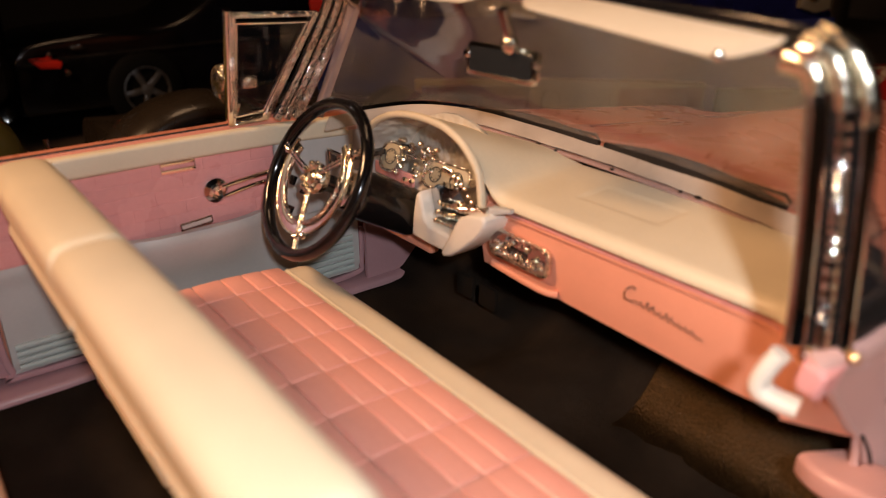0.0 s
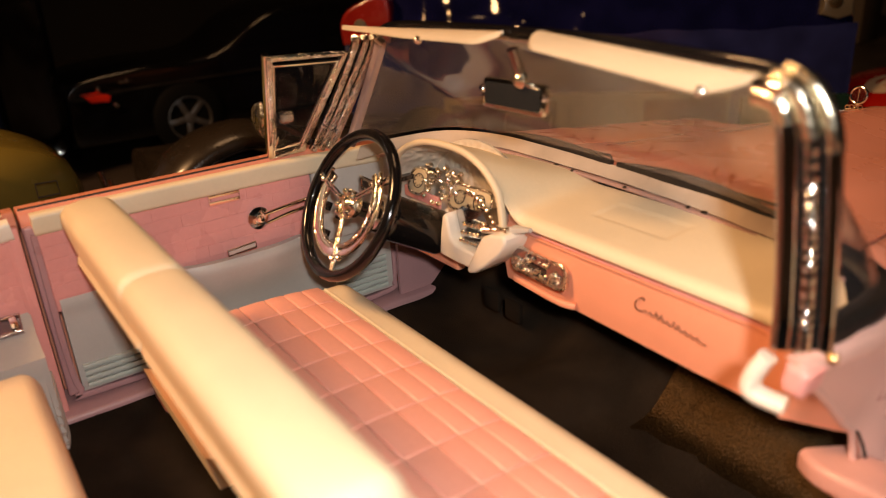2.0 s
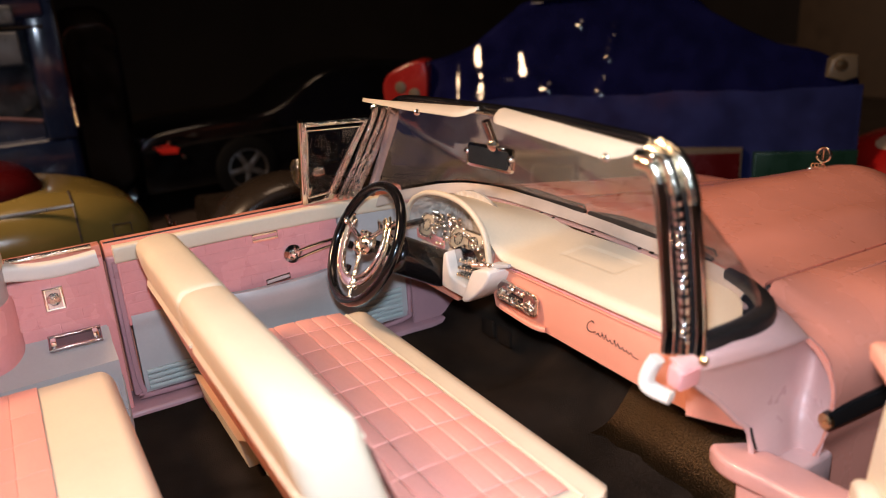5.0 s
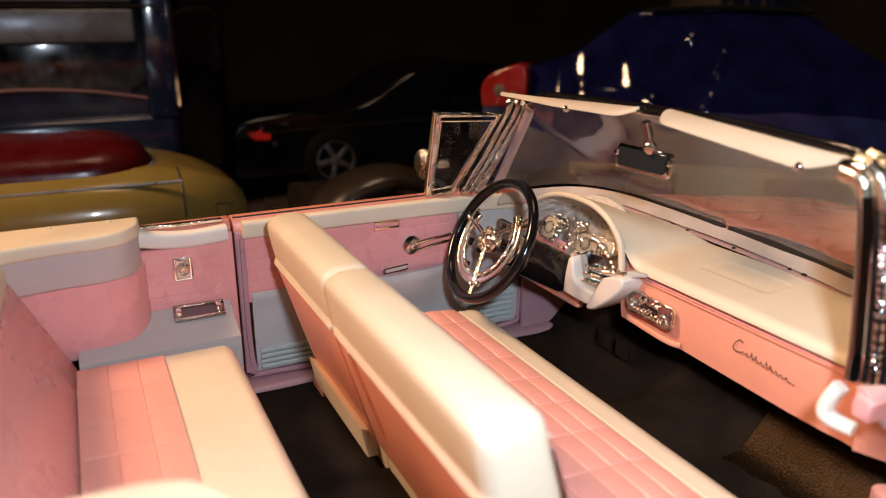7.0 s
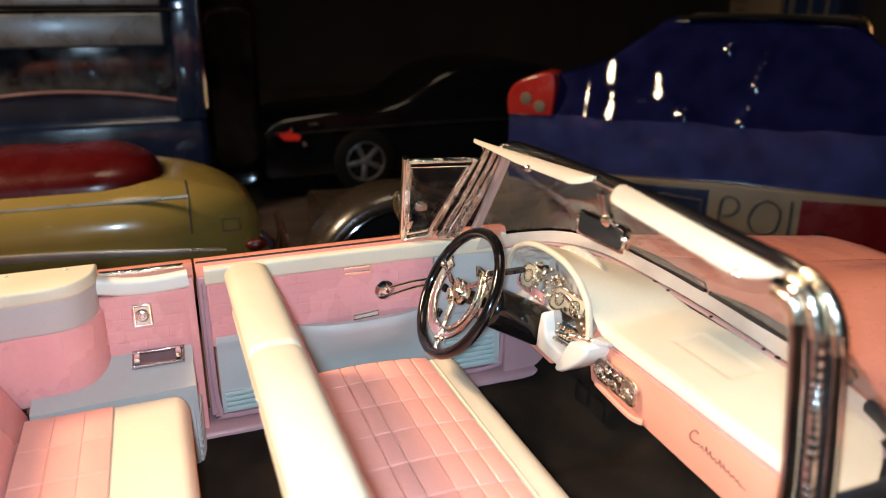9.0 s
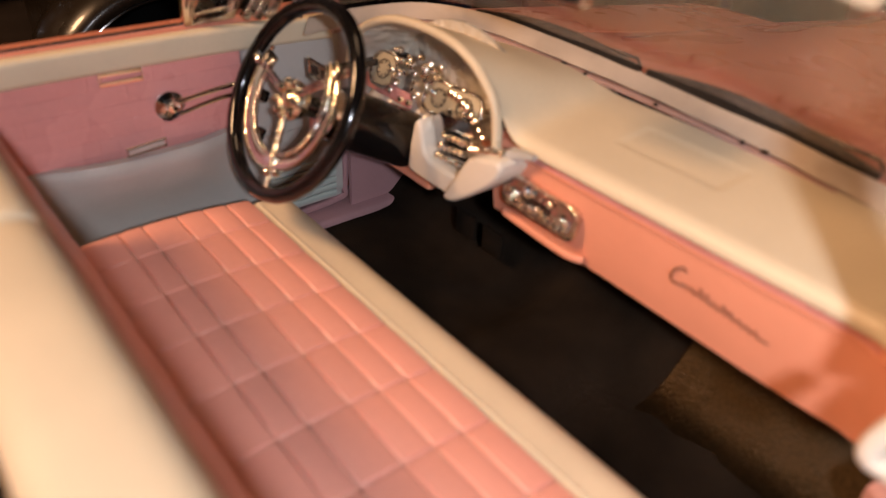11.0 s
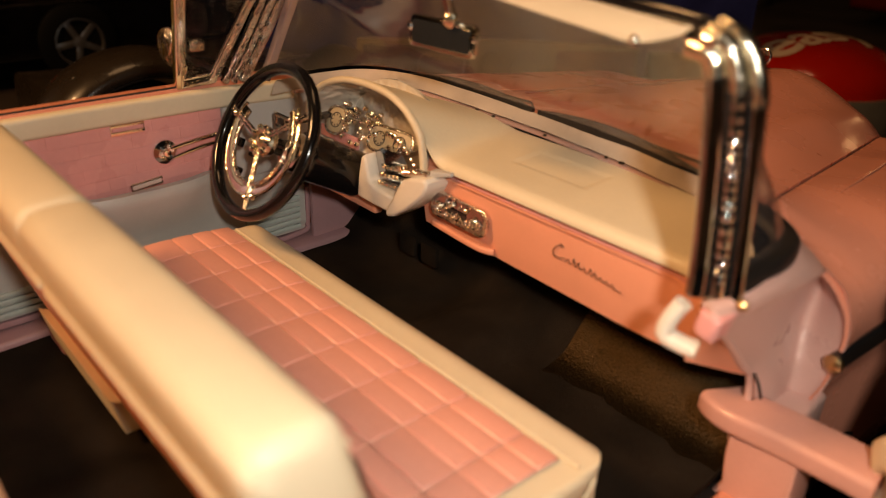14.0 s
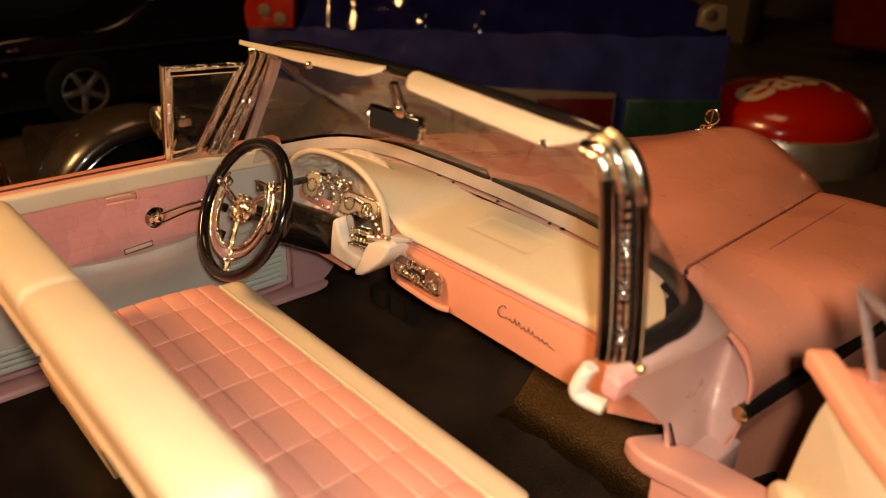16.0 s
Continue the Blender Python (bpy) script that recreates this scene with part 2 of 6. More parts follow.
def smooth_line(pts, n=8, closed=False):
    """Catmull-Rom through points of any dimension."""
    p = [np.array(a, float) for a in pts]
    k = len(p)
    out = []
    for i in range(k if closed else k - 1):
        a, b, c, d = (p[(i - 1) % k], p[i], p[(i + 1) % k], p[(i + 2) % k]) if closed else (p[max(i - 1, 0)], p[i], p[i + 1], p[min(i + 2, k - 1)])
        for j in range(n):
            t = j / n
            out.append(0.5 * (2 * b + (c - a) * t + (2 * a - 5 * b + 4 * c - d) * t * t + (3 * b - 3 * c + d - a) * t ** 3))
    if not closed:
        out.append(p[-1])
    return [tuple(float(x) for x in q) for q in out]


def sweep(bm, line, ring, closed=False, up=(0, 0, 1), caps=True):
    """Sweeps a ring of (side, up) offsets along a line of points."""
    pts = [Vector(q) for q in line]
    n, rows = len(pts), []
    for i, q in enumerate(pts):
        a, b = (pts[i - 1], pts[(i + 1) % n]) if closed else (pts[max(i - 1, 0)], pts[min(i + 1, n - 1)])
        t = (b - a).normalized()
        s = t.cross(Vector(up))
        s = s.normalized() if s.length > 1e-6 else Vector((1, 0, 0))
        w = s.cross(t).normalized()
        rg = ring(i / max(n - 1, 1)) if callable(ring) else ring
        rows.append([bm.verts.new(q + s * c[0] + w * c[1]) for c in rg])
    k = len(rows[0])
    for i in range(n if closed else n - 1):
        r0, r1 = rows[i], rows[(i + 1) % n]
        for j in range(k):
            bm.faces.new((r0[j], r0[(j + 1) % k], r1[(j + 1) % k], r1[j]))
    if not closed and caps:
        bm.faces.new(rows[0][::-1])
        bm.faces.new(rows[-1])
    return bm


def circle(r, n=10, flat=1.0):
    return [(r * math.cos(2 * math.pi * i / n), r * flat * math.sin(2 * math.pi * i / n)) for i in range(n)]


def rounded(w, h, r, n=4):
    out = []
    for cx, cy, a0 in ((w - r, h - r, 0), (r - w, h - r, 90), (r - w, r - h, 180), (w - r, r - h, 270)):
        out += [(cx + r * math.cos(radians(a0 + 90 * i / n)), cy + r * math.sin(radians(a0 + 90 * i / n))) for i in range(n + 1)]
    return out


def tube(bm, line, r, n=10, closed=False, up=(0, 0, 1)):
    return sweep(bm, line, circle(r, n), closed, up)


def lathe(bm, profile, m, n=32):
    """Turns (radius, height) round the local z axis, then places it by the matrix m."""
    rows = []
    for r, h in profile:
        rows.append([bm.verts.new(m @ Vector((max(r, 1e-4) * math.cos(2 * math.pi * i / n), max(r, 1e-4) * math.sin(2 * math.pi * i / n), h))) for i in range(n)])
    for a, b in zip(rows, rows[1:]):
        for i in range(n):
            bm.faces.new((a[i], a[(i + 1) % n], b[(i + 1) % n], b[i]))
    bm.faces.new(rows[0][::-1])
    bm.faces.new(rows[-1])
    return bm


def sheet(bm, nu, nv, fn, thick=0.0, off=(0, 0, -1)):
    """A grid over the unit square, with a second skin when it has thickness."""
    top = [[bm.verts.new(fn(i / nu, j / nv)) for j in range(nv + 1)] for i in range(nu + 1)]
    for i in range(nu):
        for j in range(nv):
            bm.faces.new((top[i][j], top[i + 1][j], top[i + 1][j + 1], top[i][j + 1]))
    if thick:
        o = Vector(off) * thick
        bot = [[bm.verts.new(v.co + o) for v in row] for row in top]
        for i in range(nu):
            for j in range(nv):
                bm.faces.new((bot[i][j], bot[i][j + 1], bot[i + 1][j + 1], bot[i + 1][j]))
        for i in range(nu):
            bm.faces.new((top[i][0], bot[i][0], bot[i + 1][0], top[i + 1][0]))
            bm.faces.new((top[i][nv], top[i + 1][nv], bot[i + 1][nv], bot[i][nv]))
        for j in range(nv):
            bm.faces.new((top[0][j], top[0][j + 1], bot[0][j + 1], bot[0][j]))
            bm.faces.new((top[nu][j], bot[nu][j], bot[nu][j + 1], top[nu][j + 1]))
    return bm


def basis(origin, xa, ya):
    """A matrix with the given origin and the directions of its local x and y."""
    x = Vector(xa).normalized()
    z = x.cross(Vector(ya)).normalized()
    y = z.cross(x)
    m = Matrix((x, y, z)).transposed().to_4x4()
    m.translation = Vector(origin)
    return m


def pad(bm, m, w, d, h, puff, edge=0.05):
    """A stuffed pad with rolled edges: w by d, its top puffed above h."""
    us, vs = (0, edge / w, 0.3, 0.7, 1 - edge / w, 1), (0, edge / d, 0.3, 0.7, 1 - edge / d, 1)
    def fn(p, q):
        i, j = round(p * 5), round(q * 5)
        rim = 1 if i in (0, 5) or j in (0, 5) else 0
        u, v = us[i], vs[j]
        return m @ Vector(((u - 0.5) * w, (v - 0.5) * d, h - rim * edge * 0.9 + puff * (1 - (2 * u - 1) ** 4) * (1 - (2 * v - 1) ** 4)))
    return sheet(bm, 5, 5, fn)


def window(z, lo, hi):
    """Fades in above lo and out above hi."""
    return 1 / (1 + math.exp(-(z - lo) * 16)) / (1 + math.exp((z - hi) * 16))


# ---- the room ----
TZ = -0.3
b = box(bmesh.new(), -75, 60, -60, 75, TZ - 2.5, TZ, 0.3)
tagged(part("table_top", b, TABLE, None, "dark wooden table top under the model cars"), category="table", kind="structure")
for nm, dims in (("wall_north", (-150, 140, 118, 124, -70, 150)), ("wall_south", (-150, 140, -124, -118, -70, 150)), ("wall_west", (-156, -150, -118, 118, -70, 150)), ("wall_east", (140, 146, -118, 118, -70, 150))):
    tagged(part(nm, box(bmesh.new(), *dims), WALL, None, "plain dark unlit room wall"), category="wall", kind="structure")
tagged(part("ceiling", box(bmesh.new(), -156, 146, -124, 124, 150.4, 156), WALL, None, "plain dark unlit ceiling"), category="ceiling", kind="structure")
tagged(part("floor", box(bmesh.new(), -156, 146, -124, 124, -76, -70.4), WALL, None, "plain dark unlit floor"), category="floor", kind="structure")
tleg = box(bmesh.new(), -3, 3, -3, 3, -70.4, TZ - 2.5, 0.3)
tagged(part("table_leg", tleg, TABLE, None, "dark wooden table leg"), category="table", kind="structure")

# ---- the pink convertible ----
car = thing("model_car", (0, 0, TZ), "pink and cream die-cast model convertible, passenger door open", "model car")


def seam_x(y):
    return 3.42 - 0.155 * max(y - 4, 0)


def hood_z(x, y):
    k = min(max((y - 4.2) / 5.0, 0), 1)
    s = min(max(y - 4, 0), 9)
    z = 5.2 - 0.17 * math.exp(-s / 1.1) * max(1 - (x / seam_x(y)) ** 2, 0) - 0.04 * s - (0.20 + 0.085 * s) * (x / seam_x(y)) ** 2 + 0.12 * math.exp(-(x / 0.8) ** 2) * k
    z += 0.08 * math.exp(-((abs(x) - 1.9) / 0.35) ** 2) * k
    f = max(y - 11.4 + 0.04 * x * x, 0)
    return z - 0.16 * f ** 2


GASKET = [(4.30, 1.1), (4.42, 1.5), (4.41, 2.09), (4.34, 2.5), (4.18, 2.91), (3.98, 3.25), (3.72, 3.54), (3.42, 4.0)]


def inner_x(y):
    """The fender's inner edge: round the windscreen's gasket, then along the hood's seam."""
    if y > 4.0:
        return seam_x(y)
    return float(np.interp(y, [p[1] for p in GASKET], [p[0] for p in GASKET]))


def hood_fn(u, v):
    w = 2 * u - 1
    y0 = 4.05 - 0.33 * w * w
    y = y0 + v * (13.15 - y0)
    half = inner_x(y) - 0.05
    return (w * half, y, hood_z(w * seam_x(y), y))
b = sheet(bmesh.new(), 40, 44, hood_fn, 0.09)
hood = part("hood", b, PINK_BODY, car, "salmon-pink enamel bonnet")
orn = part("hood_ornament", tube(bmesh.new(), [(-0.38 + 0.17 * math.cos(a), 11.2 + 0.02 * math.sin(a), 5.27 + 0.17 * math.sin(a)) for a in [2 * math.pi * i / 20 for i in range(20)]], 0.028, 8, True, (0, 1, 0)), CHROME, hood, "chrome ring bonnet ornament")
part("ornament_stem", tube(bmesh.new(), [(-0.38, 11.2, 4.9), (-0.38, 11.2, 5.12)], 0.03, 8, up=(0, 1, 0)), CHROME, orn)
part("ornament_base", tube(bmesh.new(), [(-0.62, 10.95, 4.93), (-0.38, 11.15, 4.98), (-0.2, 11.35, 4.97)], 0.045, 8), GOLD, orn)
for k in range(4):
    part("ornament_scroll", tube(bmesh.new(), [(-0.44 + 0.10 * k + 0.05 * math.cos(a), 10.92 - 0.03 * k, hood_z(-0.44 + 0.10 * k, 10.92) + 0.07 + 0.05 * math.sin(a)) for a in [2 * math.pi * i / 12 for i in range(12)]], 0.014, 6, True, (0, 1, 0)), GOLD, orn)
part("ornament_bar", tube(bmesh.new(), [(-0.38, 11.2, 5.14), (-0.38, 11.2, 5.4)], 0.018, 6, up=(0, 1, 0)), CHROME, orn)
part("ornament_lens", lathe(bmesh.new(), [(0.001, -0.01), (0.16, -0.008), (0.16, 0.008), (0.001, 0.01)], basis((-0.38, 11.2, 5.27), (1, 0, 0), (0, 0.02, 1)), 20), PANE, orn)


def even(pts, n):
    """Spreads n points evenly along a smoothed outline."""
    line = np.array(smooth_line(pts, 8))
    run = np.concatenate(([0], np.cumsum(np.hypot(*np.diff(line, axis=0).T))))
    s = np.linspace(0, run[-1], n)
    return np.stack([np.interp(s, run, line[:, 0]), np.interp(s, run, line[:, 1])], 1)


def fender(side, y0):
    n = 40
    lobe = even([(3.76, 5.0), (4.02, 4.79), (4.24, 4.68), (4.46, 4.63), (4.68, 4.49), (4.82, 4.27), (4.90, 3.95), (4.88, 3.55), (4.82, 3.18), (4.70, 2.74), (4.66, 1.6), (4.7, 0.9)], n)
    def fn(u, v):
        y = y0 + v * (12.9 - y0)
        k = min(max((y - 3.45) / 3.4, 0), 1)
        k = k * k * (3 - 2 * k) if side > 0 else 1.0
        xi = inner_x(y) + 0.02
        zi = hood_z(min(xi, seam_x(y)), max(y, 4)) - (0.10 if y < 4 else 0)
        xo = 5.30 - 0.004 * max(y - 8, 0) ** 2
        far = [(xi, zi), (xi + 0.35 * (xo - xi), zi + 0.07), (xo - 0.5, zi - 0.02), (xo - 0.2, zi - 0.16), (xo - 0.03, zi - 0.45), (xo, zi - 0.9), (xo - 0.04, 3.2), (xo - 0.14, 2.2), (xo - 0.3, 0.9)]
        q = even(far, n)[round(u * (n - 1))]
        p = lobe[round(u * (n - 1))]
        x, z = p[0] + (q[0] - p[0]) * k, p[1] + (q[1] - p[1]) * k
        if u < 0.3:
            x, z = x + (xi - x) * (1 - u / 0.3) ** 1.5, z + (zi - z) * (1 - u / 0.3) ** 1.5
        f = max(y - 11.5, 0)
        return (side * x, y, z - 0.14 * f * f * (1 if u < 0.5 else 0.4))
    return sheet(bmesh.new(), n - 1, 44, fn, 0.06, (-side * 0.7, 0, -0.7))


for side in (-1, 1):
    b = sweep(bmesh.new(), [(side * (seam_x(y) - 0.01), y, hood_z(seam_x(y), y) - 0.09) for y in [4 + 0.4 * i for i in range(20)]], rounded(0.07, 0.03, 0.02, 2))
    part("hood_gap", b, INK, hood, "dark seam beside the bonnet")
for side, y0 in ((-1, 2.25), (1, 3.48)):
    fen = part("front_fender", fender(side, y0), PINK_BODY, car)
    ml = [(4.86, 3.42, 3.55), (5.02, 4.6, 3.66), (5.2, 6.0, 3.75), (5.31, 7.5, 3.79), (5.31, 9, 3.8), (5.25, 12, 3.8)] if side > 0 else [(-5.32, y, 3.78) for y in (3.3, 6, 9, 12)]
    b = sweep(bmesh.new(), smooth_line(ml, 5), rounded(0.06, 0.15, 0.05, 3))
    part("side_moulding", b, DARKMET, fen, "dark polished side moulding")
    tip = basis(ml[0], (0.97, -0.24, 0), (0, 0, 1)) if side > 0 else basis(ml[0], (1, 0, 0), (0, 0, 1))
    b = lathe(bmesh.new(), [(0.001, -0.06), (0.11, -0.05), (0.12, 0.02), (0.07, 0.06), (0.001, 0.07)], tip, 14)
    part("moulding_tip", b, BRASS, fen, "small brass moulding tip")

# shoulder under the screen gasket and the hollow door jamb on the passenger's side
def along(pts, n):
    line = [Vector(p) for p in smooth_line(pts, 10)]
    return [line[round(i * (len(line) - 1) / n)] for i in range(n + 1)]


RIM = along([(4.42, 1.05, 4.86), (4.50, 1.8, 4.80), (4.54, 2.6, 4.74), (4.51, 3.2, 4.68), (4.46, 3.5, 4.63)], 24)
GSK = along([(4.22, 1.05, 5.02), (4.40, 1.5, 5.02), (4.39, 2.09, 5.02), (4.16, 2.91, 5.02), (3.74, 3.5, 5.01)], 24)
def shoulder_fn(u, v):
    i = round(u * 24)
    a, c = GSK[i], RIM[i]
    return a.lerp(c, v) + Vector((0.03, -0.02, 0.05)) * math.sin(math.pi * v)
part("fender_shoulder", sheet(bmesh.new(), 24, 10, shoulder_fn, 0.05, (-0.5, 0, -0.8)), PINK_JAMB, car, "pink shoulder under the screen gasket, tinted as if cool-lit", 80)
JIN = along([(4.42, 1.05, 4.86), (4.33, 1.45, 4.55), (4.26, 1.95, 4.12), (4.24, 2.4, 3.66), (4.27, 2.68, 3.34), (4.3, 2.78, 2.5)], 26)
JVAL = along([(4.44, 3.36, 4.60), (4.33, 3.74, 4.36), (4.28, 3.86, 4.0), (4.32, 3.74, 3.6), (4.42, 3.5, 3.2), (4.48, 3.45, 2.5)], 26)
JOUT = along([(4.46, 3.5, 4.63), (4.70, 3.5, 4.48), (4.83, 3.5, 4.26), (4.91, 3.5, 3.95), (4.88, 3.5, 3.45), (4.70, 3.5, 2.5)], 26)
def jamb_fn(u, v):
    i = round(v * 26)
    a, m, c = JIN[i], JVAL[i], JOUT[i]
    pts = smooth_line([a, a.lerp(m, 0.55) + Vector((0.05, -0.03, 0.02)), m, m.lerp(c, 0.62) + Vector((-0.02, 0.05, 0)), c], 6)
    return pts[round(u * (len(pts) - 1))]
b = sheet(bmesh.new(), 24, 26, jamb_fn, 0.05, (-0.4, 0.9, 0))
part("door_jamb", b, PINK_JAMB, car, "pink hollow door jamb, tinted as if cool-lit", 80)
b = box(bmesh.new(), 4.0, 4.62, 4.0, 4.3, 0.9, 4.4, 0.05)
part("inner_wing", b, PINK_BODY, car)
b = tube(bmesh.new(), [p + Vector((-0.03, 0.0, -0.02)) for p in JIN[2:]], 0.05, 8)
part("jamb_rim", b, PINK_JAMB, car)
b = box(bmesh.new(), 4.18, 4.82, 2.55, 3.8, 2.4, 2.9, 0.06)
part("jamb_foot", b, PINK_JAMB, car)
RET_A = along([(3.72, 1.98, 3.62), (3.95, 2.25, 3.52), (4.26, 2.62, 3.36)], 10)
RET_B = along([(3.80, 1.78, 4.52), (4.1, 1.5, 4.52), (4.33, 1.45, 4.55)], 10)
b = sheet(bmesh.new(), 10, 8, lambda u, v: RET_A[round(u * 10)].lerp(RET_B[round(u * 10)], v).lerp(JIN[round(20 - 16 * v)] + Vector((-0.03, 0, -0.02)), u ** 3), 0.05, (0.3, 0.9, 0))
part("dash_return", b, SALMON, car, "salmon return from dashboard to jamb")
b = sweep(bmesh.new(), smooth_line([(3.98, 2.72, 2.86), (4.2, 2.62, 2.86), (4.8, 2.68, 2.86), (5.86, 2.72, 2.86)], 6), rounded(0.34, 0.16, 0.09, 5))
part("door_hinge_arm", b, ARM, car, "pink hinge arm of the open door")
b = prism(bmesh.new(), [(3.85, 0.9), (4.3, 1.9), (4.25, 2.3), (4.25, 2.8), (5.1, 2.8), (5.15, 0.9)], "y", 2.42, 3.05, 0.06)
part("front_pillar", b, ARM, car)
b = tube(bmesh.new(), smooth_line([(4.30, 2.62, 3.46), (4.42, 2.5, 3.42), (4.47, 2.52, 3.26)], 5), 0.02, 8)
part("hinge_pin", b, RUBBER, car, "dark hinge slot")
b = sweep(bmesh.new(), [(4.75, y, 1.5) for y in (-4.3, -2, 0, 2.55)], rounded(0.45, 0.28, 0.1, 3))
part("sill", b, PINK_BODY, car)
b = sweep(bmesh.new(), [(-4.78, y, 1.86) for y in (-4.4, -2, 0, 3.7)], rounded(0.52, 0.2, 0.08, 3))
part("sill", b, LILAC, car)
b = box(bmesh.new(), -4.15, -3.5, -2.95, -2.7, 1.95, 2.2, 0.06)
part("seat_mount", b, PINK_DOOR, car)

# floor pan with tunnel and toe board
def floor_fn(u, v):
    x, y = -4.6 + 8.82 * u, -7.4 + 11.8 * v
    k = min(max((y - 2.6) / 1.8, 0), 1)
    z = 1.95 + 1.5 * k * k * (3 - 2 * k) + 0.30 * math.exp(-(x / 0.75) ** 4) * (1 if y > -2.7 else 0.6)
    return (x, y, z + 0.015 * noise.noise(Vector((x * 2, y * 2, 0))))
part("floor_carpet", sheet(bmesh.new(), 46, 50, floor_fn, 0.1), CARPET, car, "black flocked carpet over a low tunnel")
# This sheet's outline and brown colour draw the lit patch on the carpet.
def ramp_fn(u, v):
    y = 2.0 + 1.6 * v
    k = y - 2.88
    z = 1.93 + 0.70 * (k + math.sqrt(k * k + 0.06)) - 0.04 * (1 - v)
    x0 = 1.30 + 0.08 * v
    return (x0 + (4.2 - x0) * u, y, z + 0.01 * noise.noise(Vector((u * 8, v * 5, 2))))
part("toe_board", sheet(bmesh.new(), 24, 20, ramp_fn, 0.30, (0, 0.7, -0.5)), LIT_CARPET, car, "black carpet toe board, coloured brown as its lamp-lit patch")
b = box(bmesh.new(), -4.6, 4.4, 4.15, 4.4, 1.8, 4.5)
part("firewall", b, RUBBER, car)
for x0 in (-2.55, -1.95):
    b = box(bmesh.new(), x0, x0 + 0.42, 2.75, 2.85, 2.35, 2.75, 0.04, 2, pose(0, 0, 0))
    part("pedal", b, CARPET, car, "black ribbed foot pedal")

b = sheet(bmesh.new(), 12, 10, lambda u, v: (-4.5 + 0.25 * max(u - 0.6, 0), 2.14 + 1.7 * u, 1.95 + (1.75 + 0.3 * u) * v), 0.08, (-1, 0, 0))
part("kick_panel", b, LILAC, car, "footwell side panel, shaded to lilac in its colour")

# underside and wheels
b = box(bmesh.new(), -4.9, 4.9, -13.5, 12.2, 0.9, 1.7, 0.2)
part("chassis", b, RUBBER, car, "black chassis plate")
for sx in (-1, 1):
    for wy in (9.2, -8.8):
        m = basis((sx * 4.5, wy, TZ + 1.85), (0, 1, 0), (0, 0, 1)) @ pose(0, 0, 0, 0, 0 if sx > 0 else 180, 0)
        wh = part("wheel", lathe(bmesh.new(), [(0.9, -0.4), (1.6, -0.42), (1.82, -0.3), (1.85, 0), (1.82, 0.3), (1.6, 0.42), (1.1, 0.4), (1.05, 0.3), (0.9, 0.3)], m, 36), RUBBER, car, "black tyre")
        part("hubcap", lathe(bmesh.new(), [(1.04, 0.24), (1.0, 0.36), (0.6, 0.4), (0.3, 0.5), (0.001, 0.52)], m, 32), CHROME, wh)


# body sides
def side_shell(side, y0, y1, top=5.36):
    prof = [(4.72, 5.05), (4.74, top - 0.08), (4.80, top), (5.0, top + 0.015), (5.16, top - 0.03), (5.36, top - 0.3), (5.45, 4.2), (5.42, 2.6), (5.3, 1.0), (5.22, 1.0), (5.32, 2.6), (5.35, 4.2), (5.2, 4.9), (4.9, 5.05)]
    return prism(bmesh.new(), [(side * x, z) for x, z in prof], "y", y0, y1, 0.02, 2)


door_l = part("driver_door", side_shell(-1, -4.12, 2.2), PINK_BODY, car, "closed pink door with cream and pink inner trim")
quarter = [part("rear_quarter", side_shell(s, -13.4, -4.16), PINK_BODY, car, "pink rear quarter panel") for s in (-1, 1)]
def deck_fn(u, v):
    x, y = -4.8 + 9.6 * u, -13.4 + 5.0 * v
    return (x, y, 5.3 - 0.1 * (x / 4.8) ** 2 - 0.02 * (y + 8.4) ** 2)
part("boot_lid", sheet(bmesh.new(), 16, 14, deck_fn, 0.1), PINK_BODY, car)
b = box(bmesh.new(), -5.3, 5.3, -13.9, -13.3, 1.0, 4.7, 0.25)
part("rear_valance", b, PINK_BODY, car)
b = box(bmesh.new(), -5.2, 5.2, 12.6, 13.2, 1.0, 3.6, 0.25)
part("front_valance", b, PINK_BODY, car)

# driver's door trim: cream cap, pink quilted band, pale lower panel with bulging armrest
b = sweep(bmesh.new(), smooth_line([(-4.62, -3.98, 5.16), (-4.6, -2, 5.17), (-4.6, 0.3, 5.15), (-4.62, 1.9, 5.08)], 6), rounded(0.11, 0.17, 0.07, 4))
part("door_cap", b, CREAM, door_l, "cream door cap")
b = sweep(bmesh.new(), [(-4.83, y, 5.34) for y in (-4.1, -2, 0.35)], rounded(0.035, 0.03, 0.01, 2))
part("window_slot", b, INK, door_l, "dark window slot")
b = box(bmesh.new(), -4.78, -4.60, -3.96, 0.5, 3.7, 5.02, 0.03)
part("door_trim_board", b, PINK_DOOR, door_l, "pink moulded trim board")
b = box(bmesh.new(), -4.78, -4.57, 0.52, 2.1, 3.6, 5.2, 0.06)
part("door_front_panel", b, GREY, door_l, "pale grey front of the door trim")
def armrest_fn(u, v):
    y, z = -3.9 + 5.95 * u, 2.22 + 1.68 * v
    k = math.exp(-((y + 1.0) / 1.15) ** 4)
    bulge = k * math.exp(-((z - 3.72) / 0.55) ** 2) * 0.30 + 0.05 * math.exp(-((z - 3.8) / 0.15) ** 2)
    return (-4.62 + bulge - 0.05 * (z < 2.3), y, z)
part("door_lower_panel", sheet(bmesh.new(), 40, 22, armrest_fn, 0.14, (-1, 0, 0)), GREY, door_l, "pale grey lower panel with a soft armrest bulge")
